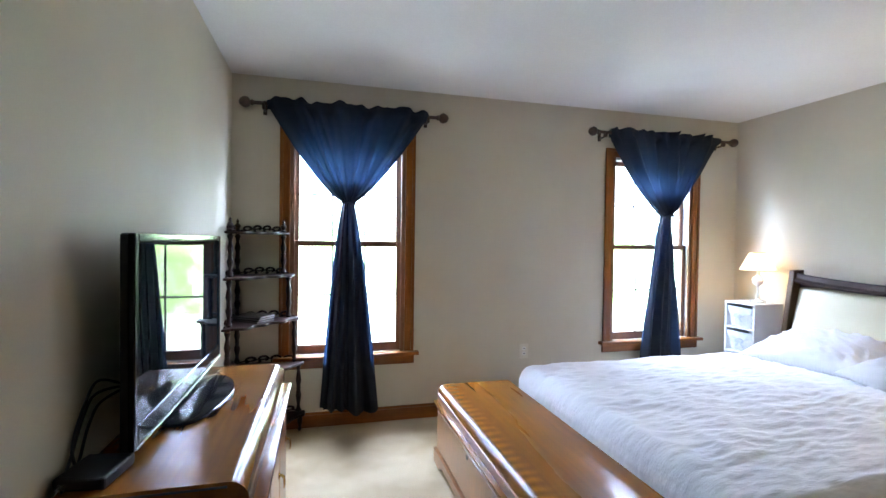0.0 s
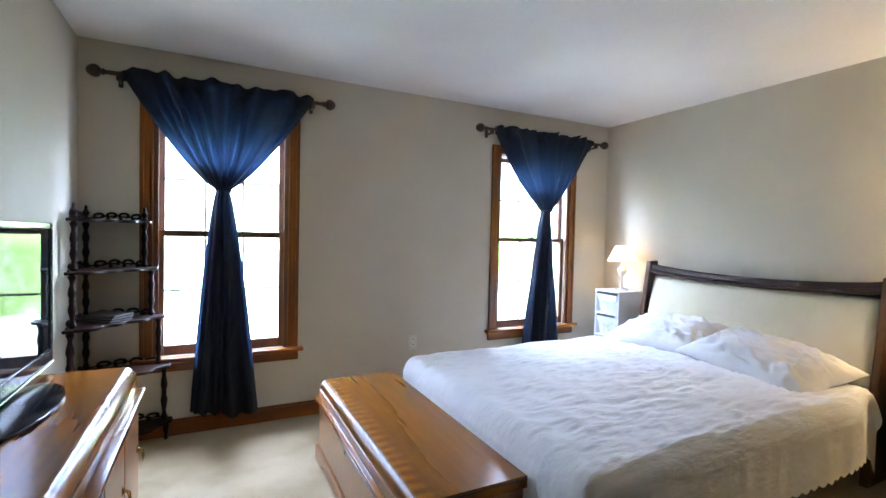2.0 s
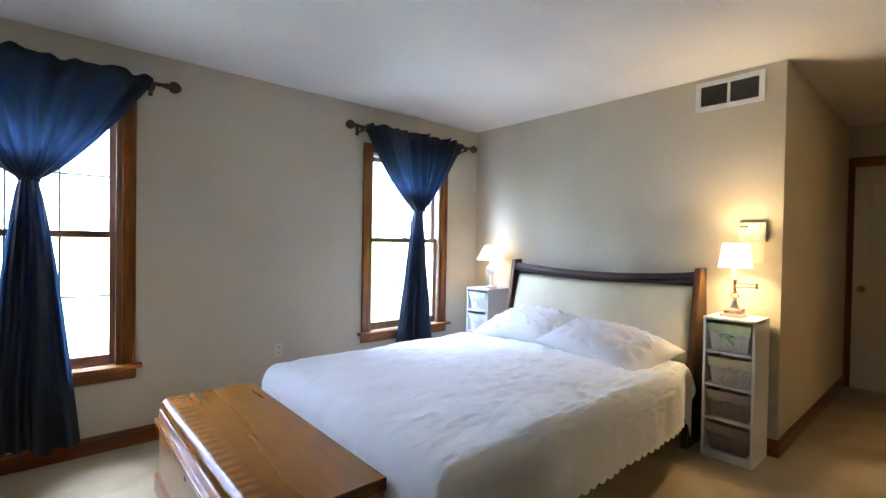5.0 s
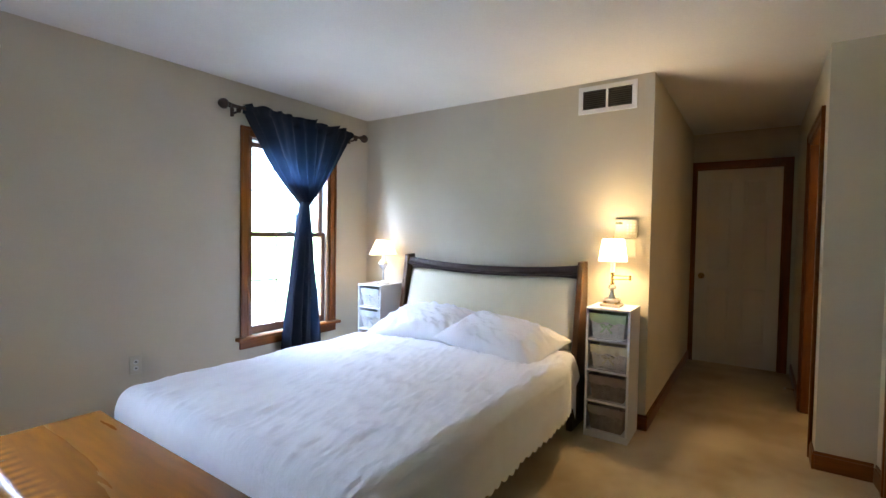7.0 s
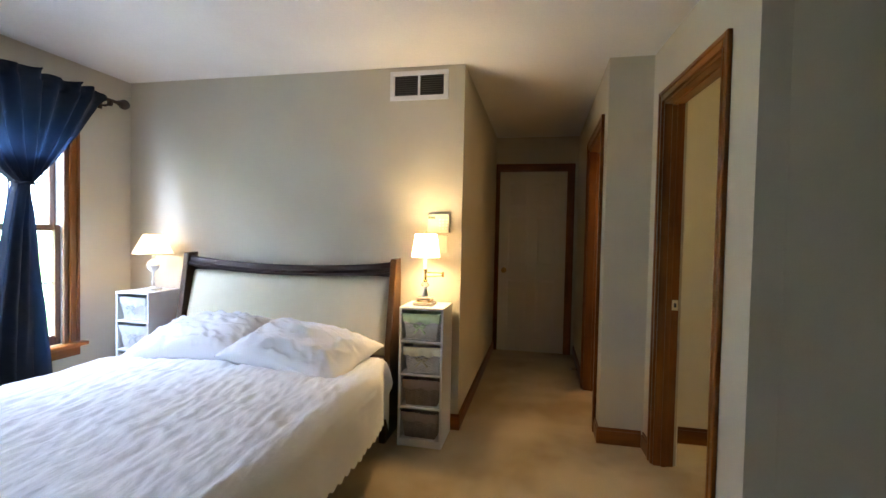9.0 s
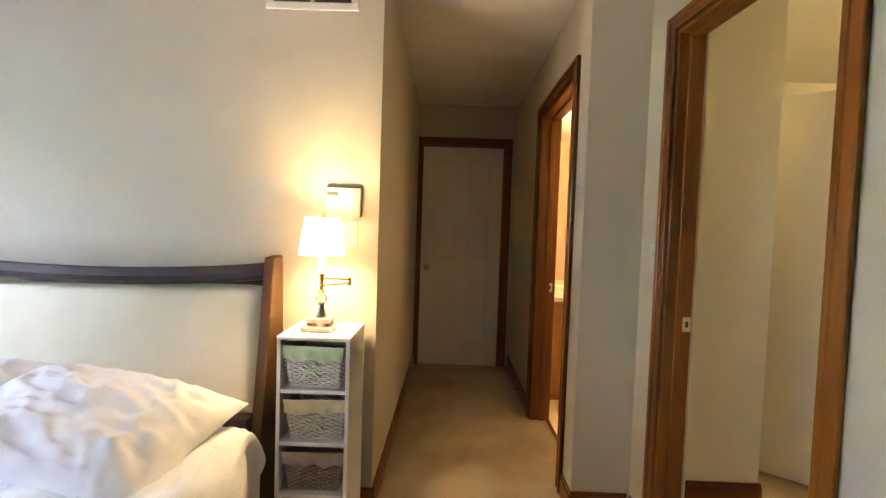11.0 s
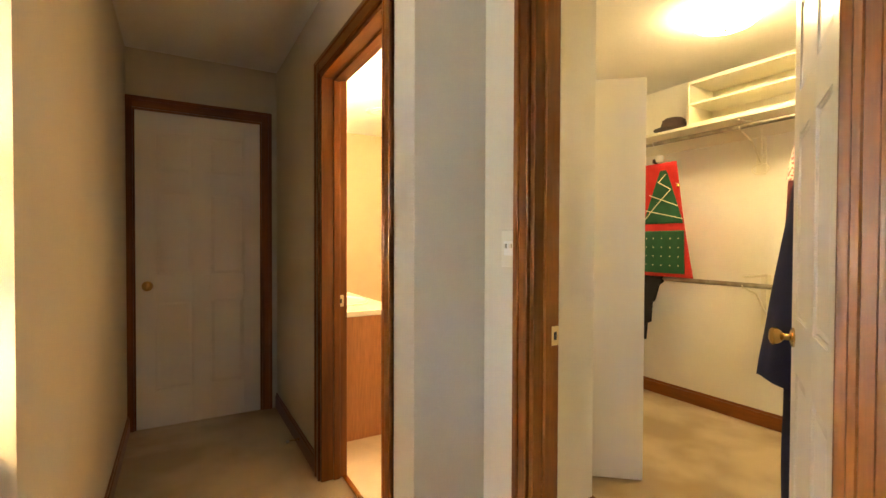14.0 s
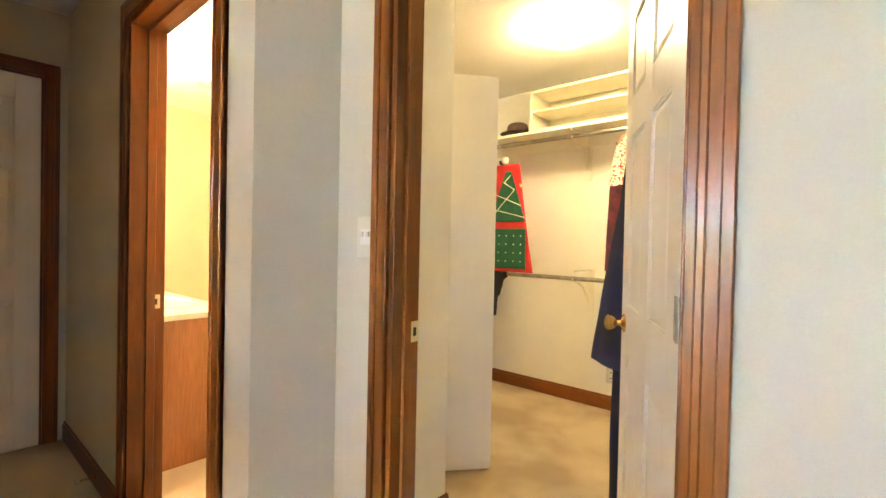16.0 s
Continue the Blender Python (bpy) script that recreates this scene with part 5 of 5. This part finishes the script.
robe = thing("robe", "navy wool robe hanging behind the open closet door", "robe", pose(0.025, -0.06, 0))
garment("jacket", robe, [(1.62, 3.545, -1.16, 0.02, 0.035), (1.52, 3.54, -1.17, 0.055, 0.06), (1.33, 3.54, -1.19, 0.085, 0.075), (1.0, 3.555, -1.2, 0.13, 0.085), (0.72, 3.565, -1.21, 0.165, 0.09)], M_NAVYROBE, folds=5, depth=0.06)
garment("trousers", robe, [(0.80, 3.585, -1.20, 0.055, 0.05), (0.4, 3.582, -1.19, 0.056, 0.05), (0.0, 3.578, -1.18, 0.052, 0.05)], M_NAVYROBE, folds=3)
hp = tube([(3.49, -1.03, 2.0), (3.492, -1.04, 2.035), (3.502, -1.06, 2.036), (3.512, -1.075, 1.9), (3.53, -1.13, 1.66), (3.545, -1.16, 1.61)], 0.003, 6)
part("over_door_hook", hp, M_NICKEL, robe)
sw = thing("sweater", "dark red sweater with a white patterned yoke on a wooden hanger", "sweater", pose(0, 0, 0))
garment("body", sw, [(1.70, 4.06, -2.47, 0.055, 0.19), (1.52, 4.065, -2.47, 0.075, 0.21), (1.02, 4.07, -2.47, 0.085, 0.215)], M_KNIT, folds=6, depth=0.05)
M_YOKE = mat("white_red_yoke", (0.72, 0.66, 0.56), (0.50, 0.06, 0.04), 0.92, 70, 1, contrast=(0.54, 0.58), bump=0.4, bump_scale=120)
garment("yoke", sw, [(1.885, 4.06, -2.47, 0.022, 0.05), (1.83, 4.06, -2.47, 0.045, 0.14), (1.70, 4.061, -2.47, 0.058, 0.195), (1.55, 4.066, -2.47, 0.078, 0.214)], M_YOKE, folds=6, depth=0.02, label="white knitted yoke with a red pattern")
bm = tube([(4.06, -2.66, 1.80), (4.06, -2.55, 1.87), (4.06, -2.47, 1.90), (4.06, -2.39, 1.87), (4.06, -2.28, 1.80)], 0.009, 8)
tube([(4.06, -2.47, 1.90), (4.06, -2.47, 1.925), (4.06, -2.495, 1.94), (4.06, -2.47, 1.956), (4.06, -2.45, 1.945)], 0.0025, 6, bm=bm)
part("hanger", bm, M_HANGER, sw, "wooden hanger", smooth=True)
M_BAG = mat("blue_grey_canvas", (0.10, 0.12, 0.15), (0.15, 0.17, 0.2), 0.85, 12, bump=0.4, bump_scale=200)
bag = thing("canvas_bag", "small blue-grey canvas bag on the closet floor", "bag", pose(4.68, -1.70, 0))
garment("sack", bag, [(0.30, 0, 0, 0.05, 0.04), (0.26, 0, 0, 0.08, 0.07), (0.08, 0, 0, 0.085, 0.085), (0.0, 0, 0, 0.07, 0.07)], M_BAG, folds=4, depth=0.08)

M_LIT = mat("lit_opal_glass", (0.85, 0.82, 0.72), (0.82, 0.78, 0.68), 0.25, 4, emit=(1.0, 0.71, 0.29), glow=DOME)
dome = thing("ceiling_light", "lit opal glass dome light on the closet ceiling", "ceiling light", pose(4.215, -1.87, CEIL))
part("dome", lathe([(0.172, -0.012), (0.175, -0.03), (0.165, -0.052), (0.135, -0.076), (0.085, -0.092), (0.03, -0.0985), (0.001, -0.099)], 36), M_LIT, dome, smooth=True)
part("trim_ring", lathe([(0.16, 0), (0.166, -0.002), (0.166, -0.011), (0.15, -0.0115)], 32), M_WHITE, dome, smooth=True)
part("nut", lathe([(0.008, -0.098), (0.01, -0.104), (0.004, -0.112)], 12), M_BRASS, dome)

# ---- bathroom ----
M_LITB = mat("lit_bulb_glass", (0.85, 0.8, 0.7), (0.85, 0.8, 0.7), 0.3, 4, emit=(1.0, 0.64, 0.28), glow=BULB)
M_OAK = wood("honey_oak", (0.30, 0.12, 0.035), (0.42, 0.19, 0.062), "Z", 0.4, 0.25, 7)
M_TOP = mat("cultured_marble", (0.78, 0.74, 0.64), (0.72, 0.67, 0.56), 0.15, 5, coat=0.5)
van = thing("vanity", "honey-oak bathroom vanity with a pale moulded top", "vanity", pose(0, 0, 0))
part("end_panel", box(5.52, 5.538, -0.60, -0.153, 0.006, 0.755, 0.002), M_OAK, van)
part("body", box(5.5385, 6.72, -0.595, -0.153, 0.09, 0.755), M_OAK, van)
part("toe_kick", box(5.5385, 6.70, -0.53, -0.16, 0.006, 0.0895), M_DARK, van)
for k in range(3):
    x0 = 5.56 + 0.385 * k
    dr = part("door", box(x0, x0 + 0.37, -0.614, -0.5955, 0.12, 0.72, 0.004), M_OAK, van)
    part("pull", lathe([(0.012, 0), (0.008, 0.01), (0.014, 0.022), (0.006, 0.026)], 12, m=pose(x0 + 0.33, -0.614, 0.6, 90, 0, 0)), M_BRASS, dr)
vtop = thing("countertop", "pale cultured-marble vanity top with an oval basin", "countertop", pose(0, 0, 0))
bm = box(5.50, 6.74, -0.625, -0.153, 0.7555, 0.79, 0.006, 2)
part("slab", bm, M_TOP, vtop)
part("backsplash", box(5.50, 6.74, -0.172, -0.153, 0.7905, 0.87, 0.004), M_TOP, vtop)
bm = lathe([(1.06, 0.001), (1.07, 0.007), (1.0, 0.010), (0.94, 0.004), (0.7, 0.0025), (0.001, 0.002)], 40)
bmesh.ops.transform(bm, matrix=Matrix.Translation((6.0, -0.40, 0.79)) @ Matrix.Diagonal((0.25, 0.16, 1, 1)), verts=bm.verts[:])
part("basin_rim", bm, M_CERAMIC, vtop, "white oval basin rim", smooth=True)
fau = thing("faucet", "chrome faucet behind the bathroom basin", "faucet", pose(6.0, -0.215, 0.7905))
part("spout", tube([(0, 0, 0), (0, 0, 0.07), (0, -0.03, 0.10), (0, -0.10, 0.095), (0, -0.115, 0.08)], 0.011, 10), M_NICKEL, fau, smooth=True)
for x in (-0.08, 0.08):
    part("handle", lathe([(0.02, 0), (0.014, 0.02), (0.02, 0.035), (0.008, 0.045)], 14, m=pose(x, 0, 0)), M_NICKEL, fau, smooth=True)
mir = thing("vanity_light", "brass vanity light bar with round bulbs above the basin", "wall lamp", pose(6.1, -0.15, 2.02))
part("bar", box(-0.35, 0.35, -0.03, 0, -0.05, 0.05, 0.006), M_BRASS, mir)
for x in (-0.26, 0, 0.26):
    part("bulb", lathe([(0.018, 0), (0.022, 0.02), (0.045, 0.06), (0.045, 0.09), (0.02, 0.118), (0.001, 0.122)], 18, m=pose(x, -0.03, 0, 90, 0, 0)), M_LITB, mir, "lit round bulb", smooth=True)
bv = thing("exhaust_vent", "round pale exhaust vent on the bathroom ceiling", "air vent", pose(6.84, -1.02, CEIL))
part("rim", lathe([(0.10, 0), (0.125, -0.004), (0.12, -0.016), (0.095, -0.018), (0.09, -0.008)], 28), M_PLATE, bv, smooth=True)
part("centre_disc", lathe([(0.07, 0), (0.072, -0.02), (0.05, -0.026), (0.001, -0.028)], 24), M_PLATE, bv, smooth=True)
part("threshold", box(4.365, 5.146, -0.156, -0.13, 0, 0.011, 0.003), M_BRASS, bath_door, "metal threshold strip")
ds = thing("door_stop", "small brass spring door stop on the hall baseboard", "door stop", pose(5.60, -0.0165, 0.05, -90, 0, 0))
bm = tube([(0.006 * math.cos(k * 0.9), 0.006 * math.sin(k * 0.9), 0.004 + 0.0011 * k) for k in range(50)], 0.0013, 5)
lathe([(0.011, 0), (0.011, 0.003), (0.007, 0.005)], 12, bm=bm)
part("spring", bm, M_BRASS, ds)
part("tip", lathe([(0.007, 0.057), (0.008, 0.06), (0.008, 0.07), (0.005, 0.073)], 12), M_CERAMIC, ds, "white rubber tip", smooth=True)
